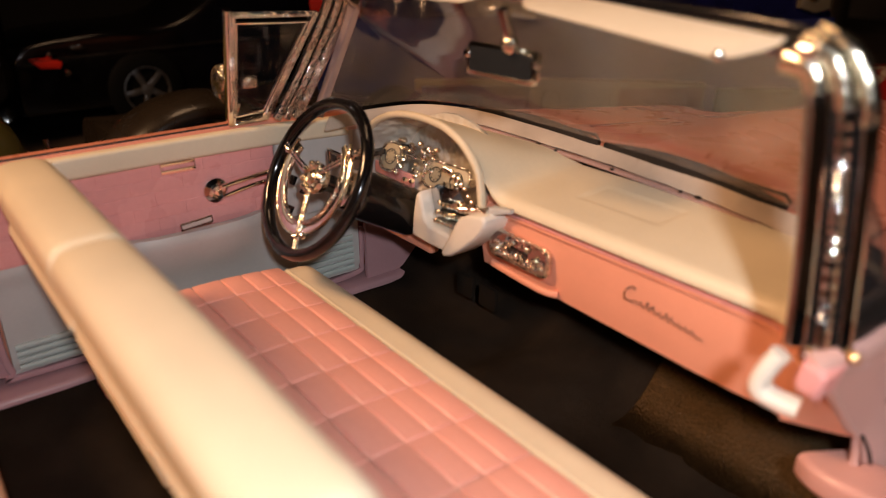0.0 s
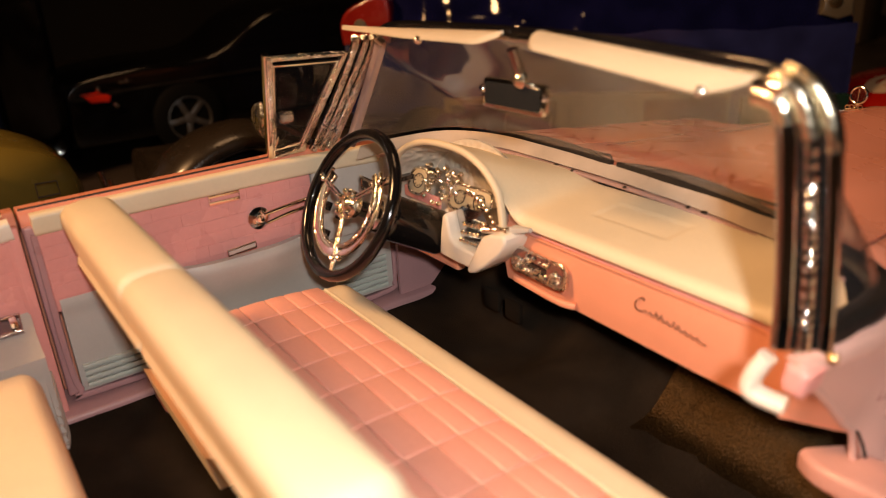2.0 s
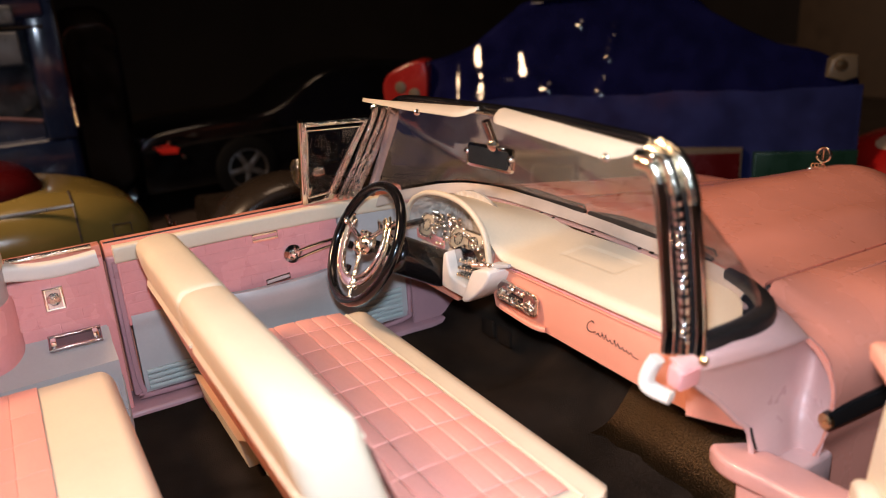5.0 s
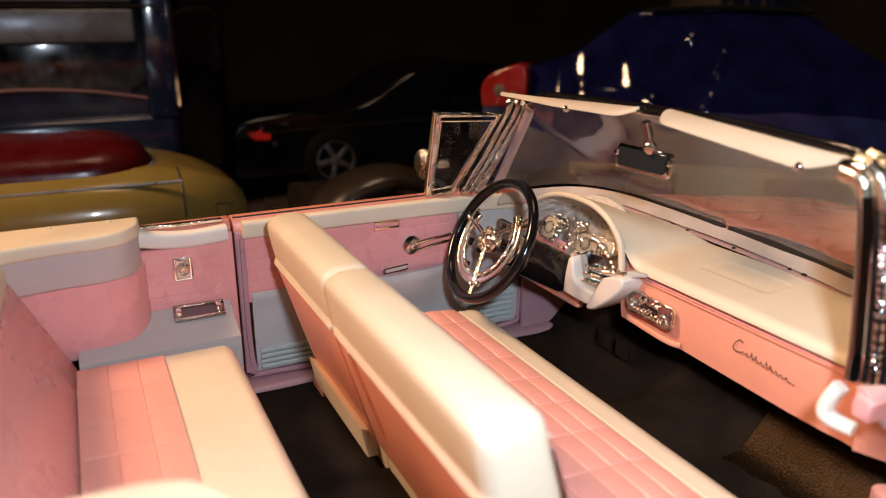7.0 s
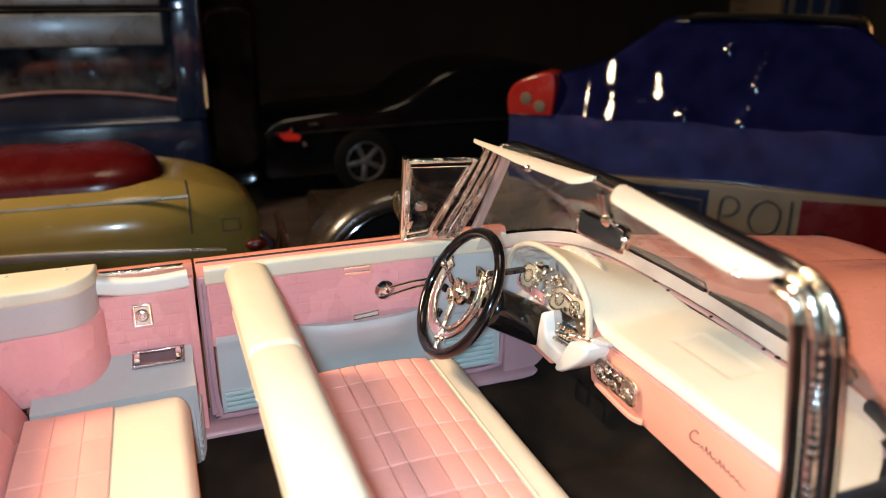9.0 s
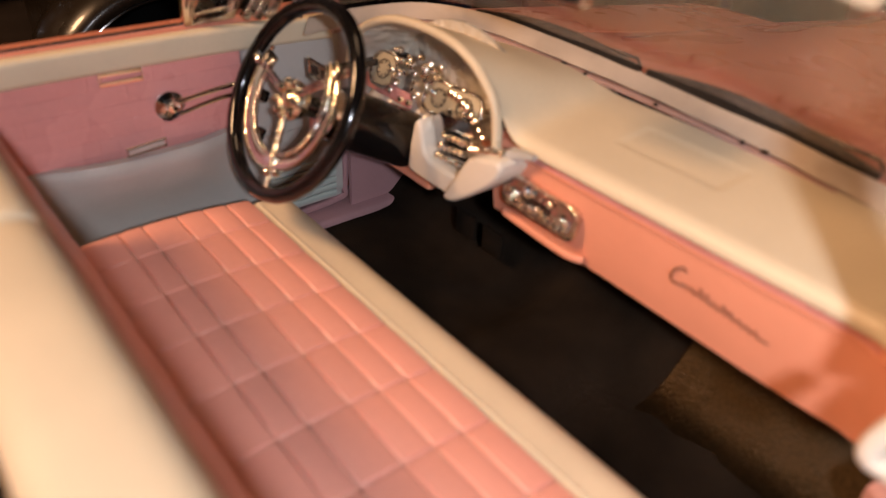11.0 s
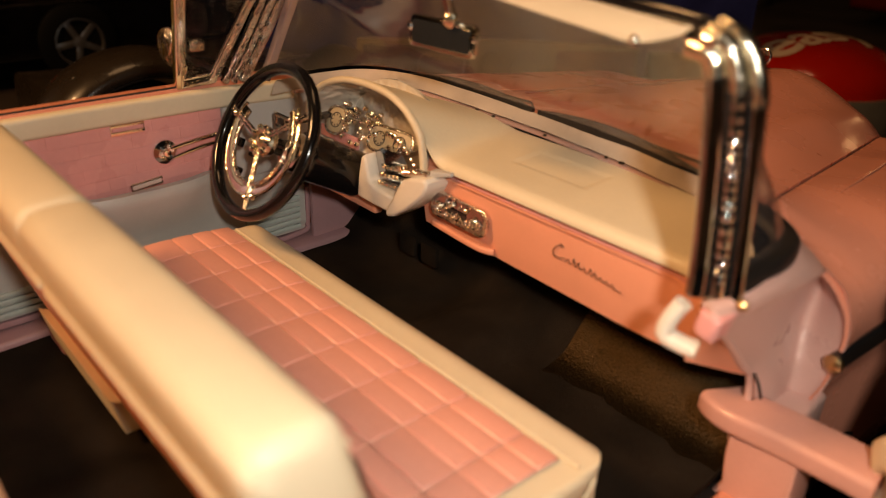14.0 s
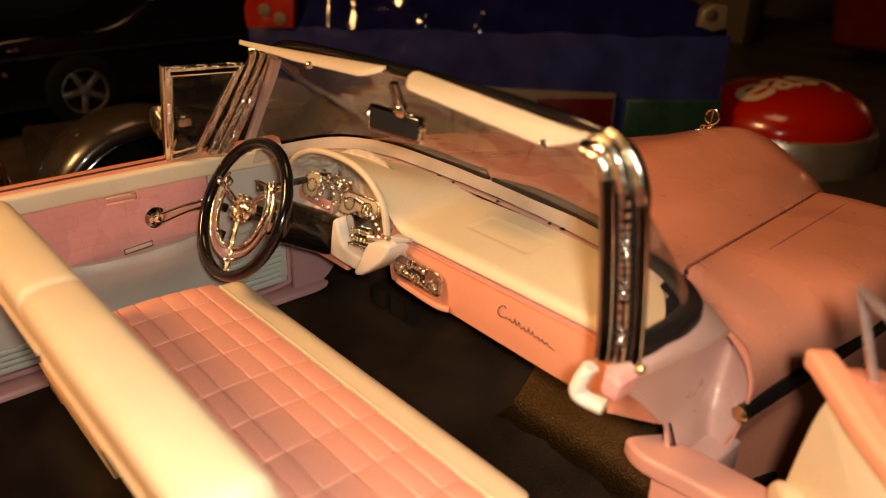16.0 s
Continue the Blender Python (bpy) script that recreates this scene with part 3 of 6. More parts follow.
for y0, y1, zs in ((-3.82, -2.3, (2.34, 2.45, 2.56, 2.67)), (0.75, 1.9, (2.36, 2.48, 2.6, 2.72, 2.84, 2.96))):
    for z in zs:
        b = sweep(bmesh.new(), [(-4.595, y0, z), (-4.595, y1, z)], rounded(0.04, 0.045, 0.03, 2))
        part("rib", b, LOUVRE, door_l)
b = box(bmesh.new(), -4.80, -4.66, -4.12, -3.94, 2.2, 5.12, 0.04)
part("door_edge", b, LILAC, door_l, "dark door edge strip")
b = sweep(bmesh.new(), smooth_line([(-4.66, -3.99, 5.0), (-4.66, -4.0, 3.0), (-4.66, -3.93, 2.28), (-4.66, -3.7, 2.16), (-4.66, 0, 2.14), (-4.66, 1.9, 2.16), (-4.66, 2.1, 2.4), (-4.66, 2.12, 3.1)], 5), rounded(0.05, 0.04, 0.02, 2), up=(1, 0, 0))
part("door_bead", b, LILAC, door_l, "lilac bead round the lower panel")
rows = 5
for r in range(rows):
    z0 = 3.93 + r * 0.212
    y = -3.92 - (0.35 if r % 2 else 0)
    while y < 0.45:
        ya, yb = max(y, -3.92), min(y + 0.8, 0.48)
        if yb - ya > 0.15:
            m = basis((-4.60, (ya + yb) / 2, z0 + 0.105), (0, 1, 0), (0, 0, 1))
            part("quilted_panel", pad(bmesh.new(), m, yb - ya - 0.004, 0.209, 0.004, 0.004, 0.007), PINK_DOOR, door_l)
        y += 0.8
# door pull plate, window crank, lower release
b = sweep(bmesh.new(), [(-4.545, -1.38, 4.86), (-4.545, -1.38, 4.98), (-4.545, -0.86, 4.98), (-4.545, -0.86, 4.86)], rounded(0.03, 0.018, 0.01, 2), True, up=(1, 0, 0))
part("door_plate", b, CHROME, door_l, "small chrome door plate")
b = box(bmesh.new(), -4.60, -4.565, -1.34, -0.9, 4.88, 4.96, 0.01, 2)
part("plate_inset", b, PINK_DOOR, door_l)
m = basis((-4.57, -0.58, 4.42), (0, 1, 0), (0, 0, 1))
crank = part("window_crank", lathe(bmesh.new(), [(0.2, 0), (0.2, 0.05), (0.14, 0.1), (0.1, 0.07), (0.06, 0.14), (0.001, 0.15)], m, 24), CHROME, door_l, "chrome window crank")
b = tube(bmesh.new(), smooth_line([(-4.43, -0.5, 4.34), (-4.40, 0.0, 4.44), (-4.37, 0.40, 4.48), (-4.36, 0.5, 4.55), (-4.37, 0.40, 4.61), (-4.40, 0.0, 4.57), (-4.43, -0.5, 4.50)], 5), 0.032, 8)
part("crank_arm", b, CHROME, crank)
b = lathe(bmesh.new(), [(0.001, 0), (0.07, 0.01), (0.08, 0.1), (0.06, 0.18), (0.001, 0.2)], basis((-4.40, 0.42, 4.55), (0, 1, 0), (0, 0, 1)), 14)
part("crank_knob", b, CHROME, crank)
b = sweep(bmesh.new(), [(-4.325, -1.28, 3.96), (-4.305, -0.78, 4.01), (-4.315, -0.78, 4.10), (-4.335, -1.28, 4.05)], circle(0.016, 6), True, up=(1, 0, 0))
rel = part("door_release", b, DARKMET, door_l, "slim dark-framed door release")
b = sweep(bmesh.new(), [(-4.35, -1.26, 4.0), (-4.33, -0.8, 4.05)], rounded(0.03, 0.04, 0.015, 2))
part("release_bar", b, LILACGREY, rel)

# vent window and screen post on the driver's side
def bar(bm, pts, w, h, r=0.03, up=(1, 0, 0), closed=False):
    return sweep(bm, pts, rounded(w, h, r, 3), closed, up)


def vent_window(side, parent, shift=(0, 0, 0)):
    def q(*p):
        return (side * p[0] + shift[0], p[1] + shift[1], p[2] + shift[2])
    loop = [q(4.83, -0.08, 5.36), q(4.05, -0.2, 7.12), q(4.02, 1.12, 7.06), q(4.72, 0.46, 5.42)]
    f = part("vent_window", bar(bmesh.new(), loop, 0.065, 0.06, 0.03, closed=True), CRINKLE, parent, "chrome-framed vent window")
    i = [Vector(p) for p in loop]
    c = sum(i, Vector()) / 4
    inner = [tuple(p.lerp(c, 0.14)) for p in i]
    part("vent_inner_bead", bar(bmesh.new(), inner, 0.03, 0.03, 0.012, closed=True), CHROME, f)
    bm = bmesh.new()
    vs = [bm.verts.new(p) for p in inner] + [bm.verts.new(Vector(p) + Vector((side * 0.03, 0, 0))) for p in inner]
    bm.faces.new(vs[:4])
    bm.faces.new(vs[:3:-1])
    for k in range(4):
        bm.faces.new((vs[k], vs[(k + 1) % 4], vs[4 + (k + 1) % 4], vs[4 + k]))
    g = part("pane", bm, PANE, f)
    g.visible_shadow = False
    part("division_bar", bar(bmesh.new(), [q(4.86, -0.1, 5.3), q(4.05, -0.26, 7.2)], 0.05, 0.07), CHROME, f)
    return f


vent_window(-1, car)
for k, (dx, w) in enumerate(((0.0, 0.06), (0.14, 0.06), (0.28, 0.075))):
    b = bar(bmesh.new(), smooth_line([(-4.62 + dx * 0.4, 0.62 + dx, 5.38), (-4.36 + dx * 0.4, 1.0 + dx, 6.2), (-4.02 + dx * 0.4, 1.32 + dx * 1.1, 7.12), (-3.95 + dx * 0.4, 1.3 + dx, 7.3)], 5), w, 0.06)
    part("screen_post_bead", b, CRINKLE, car, "crinkled chrome screen post")
b = bar(bmesh.new(), smooth_line([(-4.28, 1.2, 5.42), (-4.08, 1.45, 6.2), (-3.72, 1.62, 7.05), (-3.55, 1.55, 7.25)], 5), 0.07, 0.09)
part("screen_surround", b, SURROUND, car, "lilac-grey plated screen surround")

# side mirror outside the driver's door
sm = part("side_mirror", lathe(bmesh.new(), [(0.001, -0.06), (0.2, -0.05), (0.32, 0.0), (0.33, 0.05), (0.29, 0.06), (0.001, 0.05)], basis((-5.25, 0.0, 5.92), (0, 0, 1), (1, 0.2, 0)), 28), CRINKLE, car, "round chrome door mirror")
part("mirror_stalk", tube(bmesh.new(), smooth_line([(-5.2, 0.1, 5.36), (-5.16, 0.2, 5.6), (-5.2, 0.1, 5.85)], 5), 0.05, 8), CHROME, sm)
part("mirror_clamp", box(bmesh.new(), -5.1, -4.92, 0.24, 0.5, 5.85, 6.05, 0.05), CRINKLE, sm)

# soft crease along the passenger's wing
part("wing_crease", sweep(bmesh.new(), smooth_line([(3.72, 5.2, 4.817), (3.59, 6.57, 4.722), (3.31, 8.72, 4.462), (2.99, 11.39, 4.142)], 6), lambda t: circle(0.028 * math.sin(math.pi * min(max(t, 0.03), 0.97)) ** 0.4, 8)), PINK_BODY, car)

# passenger's post: a pillar of chrome beads with a turned-over top
SPINE = [(4.21, 1.28, 4.96), (4.15, 1.35, 5.35), (4.10, 1.33, 6.0), (4.03, 1.3, 6.7), (3.98, 1.27, 7.08), (3.86, 1.24, 7.33), (3.62, 1.22, 7.42)]
def spine(l, d=0.0):
    out = []
    for i, (x, y, z) in enumerate(SPINE):
        k = (0, 0, 0, 0, 0.1, 0.55, 1.0)[i]
        out.append((x + l * (0.85 - 0.5 * k) + 0.5 * d, y + 0.5 * l - 0.85 * d, z + (0.55 * l + d) * k))
    return smooth_line(out, 8)
post = part("screen_post", sweep(bmesh.new(), spine(0, -0.05)[:36], rounded(0.10, 0.21, 0.06, 3), up=(0.85, 0.5, 0)), DARKMET, car, "polished screen post with chrome beads")
def flat_front(r, cut):
    """A round bead ground flat on the side that faces the seat."""
    out = []
    for a, c in circle(r, 24):
        over = max(-0.49 * a - 0.87 * c - cut * r, 0)
        out.append((a + 0.49 * over, c + 0.87 * over))
    return out


for l, d, r in ((-0.17, 0.0, 0.10), (0.02, 0.05, 0.075), (0.20, 0.0, 0.075)):
    line = smooth_line(spine(l, d), 12)
    def rib(t, r=r, l=l, line=line):
        z = line[min(round(t * (len(line) - 1)), len(line) - 1)][2]
        if abs(l) > 0.1:
            return flat_front(r, 0.82)
        w = 0.010 * window(z, 5.2, 6.9) * math.sin(z * 62 + 3 * math.sin(z * 5)) * (0.7 + 0.3 * math.sin(z * 11))
        return circle(r + w, 14)
    part("post_bead", sweep(bmesh.new(), line, rib, up=(0, 1, 0)), BLACKCHROME, post)
# Gold sleeves over the bead tops colour in the warm lamp's reflection.
for l, n, r in ((-0.17, 33, 0.112), (0.02, 30, 0.088), (0.20, 27, 0.088)):
    part("post_top_highlight", tube(bmesh.new(), [(x, y - 0.005, z + 0.005) for x, y, z in spine(l, 0.05 if l == 0.02 else 0.0)[n:]], r, 14, up=(0, 1, 0)), GOLD, post, "gold sleeve for the warm lamp's reflection on the post's top")
part("post_foot", lathe(bmesh.new(), [(0.001, -0.05), (0.05, -0.03), (0.06, 0.02), (0.03, 0.06), (0.001, 0.07)], basis((4.50, 1.32, 5.0), (1, 0, 0), (0, 0, 1)), 12), BRASS, post)

# windscreen
BASE = smooth_line([(-4.3, 1.4, 5.42), (-4.35, 2.3, 5.42), (-4.1, 3.15, 5.42), (-3.2, 3.72, 5.40), (-1.6, 3.98, 5.30), (0, 4.05, 5.24), (1.6, 3.98, 5.18), (3.15, 3.70, 5.12), (4.02, 3.12, 5.12), (4.27, 2.4, 5.13), (4.22, 1.45, 5.1)], 5)
TOPL = smooth_line([(-3.72, 1.55, 7.2), (-3.66, 1.56, 7.24), (-3.4, 1.5, 7.34), (-2.8, 1.4, 7.46), (-1.4, 1.36, 7.52), (0, 1.36, 7.54), (1.4, 1.36, 7.54), (2.6, 1.38, 7.48), (3.4, 1.42, 7.42), (3.72, 1.45, 7.3), (3.86, 1.44, 7.1)], 5)
def glass_fn(u, v):
    i = round(u * (len(BASE) - 1))
    p, q = Vector(BASE[i]), Vector(TOPL[i])
    w = p.lerp(q, v)
    out = Vector((w.x * 0.25, 1.0, 0.35)).normalized()
    slack = min(max((-w.x - 0.9) / 1.4, 0), 1)
    wave = 0.02 * noise.noise(Vector((w.x * 1.1, w.z * 1.3, 3)))
    crease = 0.04 * noise.noise(Vector((w.x * 1.6 + 0.5 * w.z, w.z * 0.6, 7))) + 0.028 * (0.5 - abs(noise.noise(Vector((w.x * 2.2 + 0.9 * w.z, w.z * 0.7, 1)))))
    return w + out * (0.16 * math.sin(math.pi * v) * math.sin(math.pi * u) + wave + slack * math.sin(math.pi * v) ** 0.5 * crease)
ws = part("windscreen", sheet(bmesh.new(), len(BASE) - 1, 30, glass_fn, 0.03, (0, -1, 0)), GLASS, car, "clear wraparound plastic windscreen", 60)
ws.visible_shadow = False
b = sweep(bmesh.new(), [(x, y, z - 0.09) for x, y, z in BASE[34:]], lambda t: rounded(0.09 + 0.055 * min(t * 2, 1), 0.10 + 0.03 * min(t * 2, 1), 0.08, 5))
part("screen_gasket", b, RUBBER, car, "thick black screen gasket")
def cowl_fn(u, v):
    i = round(u * 36)
    x, y, z = BASE[i]
    return (x * (0.985 + 0.02 * v), y - 0.12 + 0.14 * v, z - 0.26 + 0.19 * v + 0.03 * noise.noise(Vector((x * 1.4, v, 1))))
part("cowl_strip", sheet(bmesh.new(), 36, 8, cowl_fn, 0.04, (0, 0.6, -0.6)), STRIP, car, "pale weathered strip along the screen base")
b = sweep(bmesh.new(), [(x * 0.985, y - 0.15, z - 0.31) for x, y, z in BASE[3:38]], rounded(0.05, 0.03, 0.02, 3))
part("base_moulding", b, MOULD, car, "lilac moulding along the screen base")
hdr = part("header_rail", sweep(bmesh.new(), [(x, y + 0.035, z + 0.08) for x, y, z in TOPL[3:50]], rounded(0.055, 0.065, 0.03, 3)), BLACK, car, "black header rail")
b = sweep(bmesh.new(), [(x, y - 0.03, z - 0.0) for x, y, z in TOPL[2:50]], rounded(0.02, 0.025, 0.012, 2))
part("header_bead", b, CHROME, hdr)
# wipers: long curled blades behind the strip
for x0, x1, za, zb in ((-3.6, -0.72, 5.25, 5.21), (-0.6, 2.4, 5.21, 5.09)):
    pts = [(x0 + (x1 - x0) * t, 4.10 - 0.05 * ((x0 + (x1 - x0) * t) / 1.6) ** 2, za + (zb - za) * t + 0.06 * math.sin(math.pi * t)) for t in [i / 24 for i in range(25)]]
    wp = part("wiper", sweep(bmesh.new(), pts, lambda t: rounded(0.04, 0.03 + 0.09 * math.sin(math.pi * min(max(t, 0.02), 0.98)) ** 0.8, 0.02, 2)), RUBBER, car, "black curled wiper blade")
    part("wiper_arm", tube(bmesh.new(), [(x1 - 0.02, 4.12, zb + 0.02), (x1 - 0.12, 4.16, zb + 0.09), (x0 + 1.2, 4.2, za + 0.02)], 0.025, 6), DARKMET, wp)
for x, w in ((-2.2, 0.02), (-1.75, 0.05), (-1.35, 0.025), (-0.2, 0.025), (1.0, 0.025), (1.28, 0.045)):
    z = float(np.interp(x, [-4, 0, 4], [5.06, 4.96, 4.88]))
    part("screen_clip", box(bmesh.new(), x - w, x + w, 3.78, 3.84, z, z + 0.035, 0.012, 2), DARKMET, car)

# sun visors
def visor(lo, hi, taper):
    """A flap between its lower rear edge and its hinge edge, with rounded ends."""
    (a, c), (d, e) = [[Vector(p) for p in q] for q in (lo, hi)]
    def fn(u, v):
        low, high = a.lerp(c, u), d.lerp(e, u)
        if taper:
            end = (1 - 0.9 * max(0, (u - 0.86) / 0.14) ** 2.2) * (1 - 0.55 * max(0, (0.10 - u) / 0.10) ** 2)
        else:
            end = (0.12 + 0.88 * min(u / 0.5, 1) ** 0.75) * (1 - 0.8 * max(0, (u - 0.93) / 0.07) ** 2)
        p = high.lerp(low, v * end)
        return p + Vector((0, -0.3, 1)) * 0.02 * math.sin(math.pi * v)
    return sheet(bmesh.new(), 30, 8, fn, 0.05, (0, -0.3, -0.9))


for lo, hi, taper, clip in ((((-3.70, 0.80, 7.50), (-0.16, 1.08, 7.52)), ((-3.62, 0.95, 7.53), (-0.08, 1.30, 7.63)), False, (-1.5, 0.95, 7.46)),
                            (((0.50, 1.02, 7.565), (3.22, 1.18, 7.26)), ((0.58, 1.33, 7.67), (3.44, 1.31, 7.46)), True, (2.95, 1.18, 7.27))):
    v = part("sun_visor", visor(lo, hi, taper), VISOR, car, "cream sun visor under the header")
    part("visor_clip", lathe(bmesh.new(), [(0.001, -0.05), (0.05, -0.03), (0.06, 0.02), (0.03, 0.06), (0.001, 0.07)], basis(clip, (1, 0, 0), (0, 0, 1)), 14), CHROME, v)
b = tube(bmesh.new(), [(3.55, 1.12, 7.40), (3.68, 1.10, 7.42), (3.82, 1.12, 7.40)], 0.075, 12)
part("visor_hinge", b, CHROME, car)

# rear-view mirror
m = basis((-0.12, 1.5, 6.78), (1, 0.12, -0.02), (0, 0.1, 1))
def placed(bm, m):
    bmesh.ops.transform(bm, matrix=m, verts=bm.verts[:])
    return bm


mir = part("rear_view_mirror", placed(prism(bmesh.new(), rounded(0.55, 0.2, 0.07, 4), "z", -0.05, 0.05, 0.02, 2), m), CHROME, car, "chrome rear-view mirror with a dark face")
part("mirror_face", placed(prism(bmesh.new(), rounded(0.49, 0.15, 0.05, 4), "z", 0.04, 0.062), m), MIRROR, mir)
part("mirror_stem", tube(bmesh.new(), smooth_line([(0.04, 1.5, 6.95), (0.05, 1.42, 7.15), (0.05, 1.32, 7.42)], 5), 0.075, 10, up=(1, 0, 0)), BLACKCHROME, mir)
part("stem_boss", lathe(bmesh.new(), [(0.001, -0.06), (0.11, -0.05), (0.12, 0.02), (0.06, 0.08), (0.001, 0.09)], basis((0.05, 1.44, 7.02), (1, 0, 0), (0, 0, 1)), 12), GOLD, mir)
for dx in (-0.53, 0.53):
    part("mirror_screw", placed(lathe(bmesh.new(), [(0.05, 0.0), (0.055, 0.07), (0.03, 0.1), (0.001, 0.1)], Matrix.Translation((dx, 0.05, 0.0)), 10), m), CHROME, mir)

# ---- dashboard ----
HOODX = [(-4.62, 4.52), (-4.40, 4.62), (-4.22, 4.86), (-4.02, 5.14), (-3.72, 5.37), (-3.2, 5.57), (-2.6, 5.65), (-2.0, 5.63), (-1.6, 5.52), (-1.34, 5.36), (-1.16, 5.16), (-1.02, 4.95), (-0.90, 4.83), (-0.78, 4.78), (-0.6, 4.765), (0.0, 4.765)]
HOODL = smooth_line(HOODX, 6)
def hood_rise(x):
    return float(np.interp(x, [q[0] for q in HOODL], [q[1] - 4.765 for q in HOODL])) if x < 0 else 0.0


def dash_fn(u, v):
    x = -4.55 + 8.60 * u
    fwd = 3.88 - 0.045 * max(x - 0.5, 0) ** 2 * 0.9 - 0.045 * max(-x - 0.9, 0) ** 2
    if x > 3.0:
        fwd -= 0.9 * ((x - 3.0) / 1.05) ** 2
    rise = hood_rise(x)
    y0 = 2.12 - 0.10 * min(max(rise / 0.3, 0), 1)
    y = y0 + (fwd - y0) * v
    z = 4.66 + 0.10 * min(v / 0.07, 1) ** 0.5 + 0.12 * max(v - 0.03, 0) ** 0.8
    k = min(max(rise / 0.2, 0), 1)
    z = z * (1 - k) + (4.765 + 0.12 * v) * k + rise * (1 - 0.84 * v ** 0.95)
    e = -0.016 if (0.0 < x < 1.35 and 0.42 < v < 0.76) else 0.0
    d = 0.25 * max(x - 3.5, 0) ** 2
    return (x, y - (0.7 * max(x - 3.35, 0) ** 1.6 if v < 0.5 else 0) * (1 - v), z + e - d)
dash = part("dashboard", sheet(bmesh.new(), 172, 36, dash_fn, 0.05), CREAM, car, "cream padded dashboard top")
def face_fn(u, v):
    x = -1.25 + 5.05 * u
    return (x, 2.17 - 0.75 * max(x - 3.3, 0) ** 1.5 + 0.10 * (1 - v) ** 2 + (0.08 * min(1, (v - 0.86) / 0.04) if v > 0.86 else 0), (3.54 - 0.03 * min(max(x, 0), 2.5) + 0.35 * max(x - 3.1, 0) ** 2) * (1 - v) + 4.66 * v)
part("dash_face", sheet(bmesh.new(), 50, 40, face_fn, 0.1, (0, 1, 0)), SALMON, dash, "salmon-pink dashboard face")
b = box(bmesh.new(), -4.5, -2.35, 2.05, 2.25, 3.32, 3.60, 0.06)
part("lower_dash", b, SALMON, dash)
b = sweep(bmesh.new(), [(x, 2.14 - 0.72 * max(x - 3.3, 0) ** 1.5, 4.50) for x in [-1.0 + 0.2 * i for i in range(24)]], rounded(0.018, 0.015, 0.008, 2))
part("dash_bead", b, SALMON, dash)
b = sweep(bmesh.new(), [(x, 2.145 - 0.72 * max(x - 3.3, 0) ** 1.5 + 0.03, 4.53) for x in [-0.9 + 0.2 * i for i in range(23)]], rounded(0.02, 0.012, 0.008, 2))
part("dash_bead", b, PINK_DOOR, dash)
b = sweep(bmesh.new(), smooth_line([(-0.95, 2.17, 3.66), (-0.2, 2.13, 3.64), (0.18, 2.14, 3.63), (0.34, 2.22, 3.62)], 5), rounded(0.04, 0.05, 0.03, 3))
part("radio_lip", b, SALMON, dash)
m = basis((-0.33, 2.13, 4.06), (1, 0.02, -0.03), (0, 0.06, 1))
radio = part("radio", placed(prism(bmesh.new(), rounded(0.60, 0.22, 0.14, 5), "z", -0.02, 0.05, 0.02, 2), m), CRINKLE, dash, "chrome radio plate")
rnd = random.Random(4)
part("radio_inset", placed(prism(bmesh.new(), rounded(0.54, 0.18, 0.12, 5), "z", 0.04, 0.056), m), DARKCHROME, radio)
for k in range(40):
    x, y, r = -0.47 + 0.94 * rnd.random(), -0.13 + 0.26 * rnd.random(), 0.022 + 0.026 * rnd.random()
    if k < 9:
        x, y, r = -0.36 + 0.09 * k, -0.125 + 0.01 * rnd.random(), 0.026
    part("radio_knob", placed(lathe(bmesh.new(), [(r, 0), (r * 1.1, 0.03), (r * 0.6, 0.055), (0.001, 0.06)], Matrix.Translation((x, y, 0.05)), 9), m), GOLD if k % 2 else CHROME, radio)
for x in (-0.42, 0.42):
    part("radio_bar", placed(sweep(bmesh.new(), [(x - 0.08, -0.08, 0.06), (x + 0.08, 0.02, 0.06)], rounded(0.035, 0.03, 0.02, 2)), m), CRINKLE, radio)
part("radio_dial", placed(prism(bmesh.new(), rounded(0.2, 0.05, 0.03, 3), "z", 0.05, 0.075, 0.008, 2), m), DARKMET, radio)
# script badge as plain strokes
pts = smooth_line([(1.66, 4.24), (1.6, 4.26), (1.51, 4.17), (1.51, 4.08), (1.59, 4.06), (1.7, 4.10)], 6)
b = bmesh.new()
tube(b, [(x, 2.155, z) for x, z in pts], 0.008, 6, up=(0, 1, 0))
wave = []
for i in range(161):
    t = i / 160
    tall = 0.05 if 0.16 < t < 0.27 or 0.5 < t < 0.6 else 0.0
    wave.append((1.71 + 0.82 * t + 0.010 * math.sin(t * math.pi * 18), 4.06 - 0.075 * t + (0.05 + tall) * abs(math.sin(t * math.pi * 9)) ** 1.3))
wave.append((2.63, 3.985))
tube(b, [(x, 2.155, z) for x, z in wave], 0.0055, 6, up=(0, 1, 0))
part("script_badge", b, INK, dash, "dark script badge drawn as plain strokes")
# the white elbow and pink block at the dashboard's passenger end
b = sweep(bmesh.new(), smooth_line([(4.05, 1.01, 4.94), (3.99, 0.97, 4.80), (3.945, 0.95, 4.64), (3.97, 0.955, 4.545), (4.09, 0.99, 4.50), (4.27, 1.04, 4.48)], 6), lambda t: rounded(0.085 - 0.012 * t, 0.11, 0.07, 5), up=(0, 1, 0))
part("dash_elbow", b, WHITE, dash, "white moulded elbow at the dashboard end")
b = prism(bmesh.new(), [(4.18, 4.74), (4.22, 4.64), (4.40, 4.62), (4.46, 4.88), (4.36, 4.95), (4.22, 4.94)], "y", 1.0, 1.4, 0.07, 5)
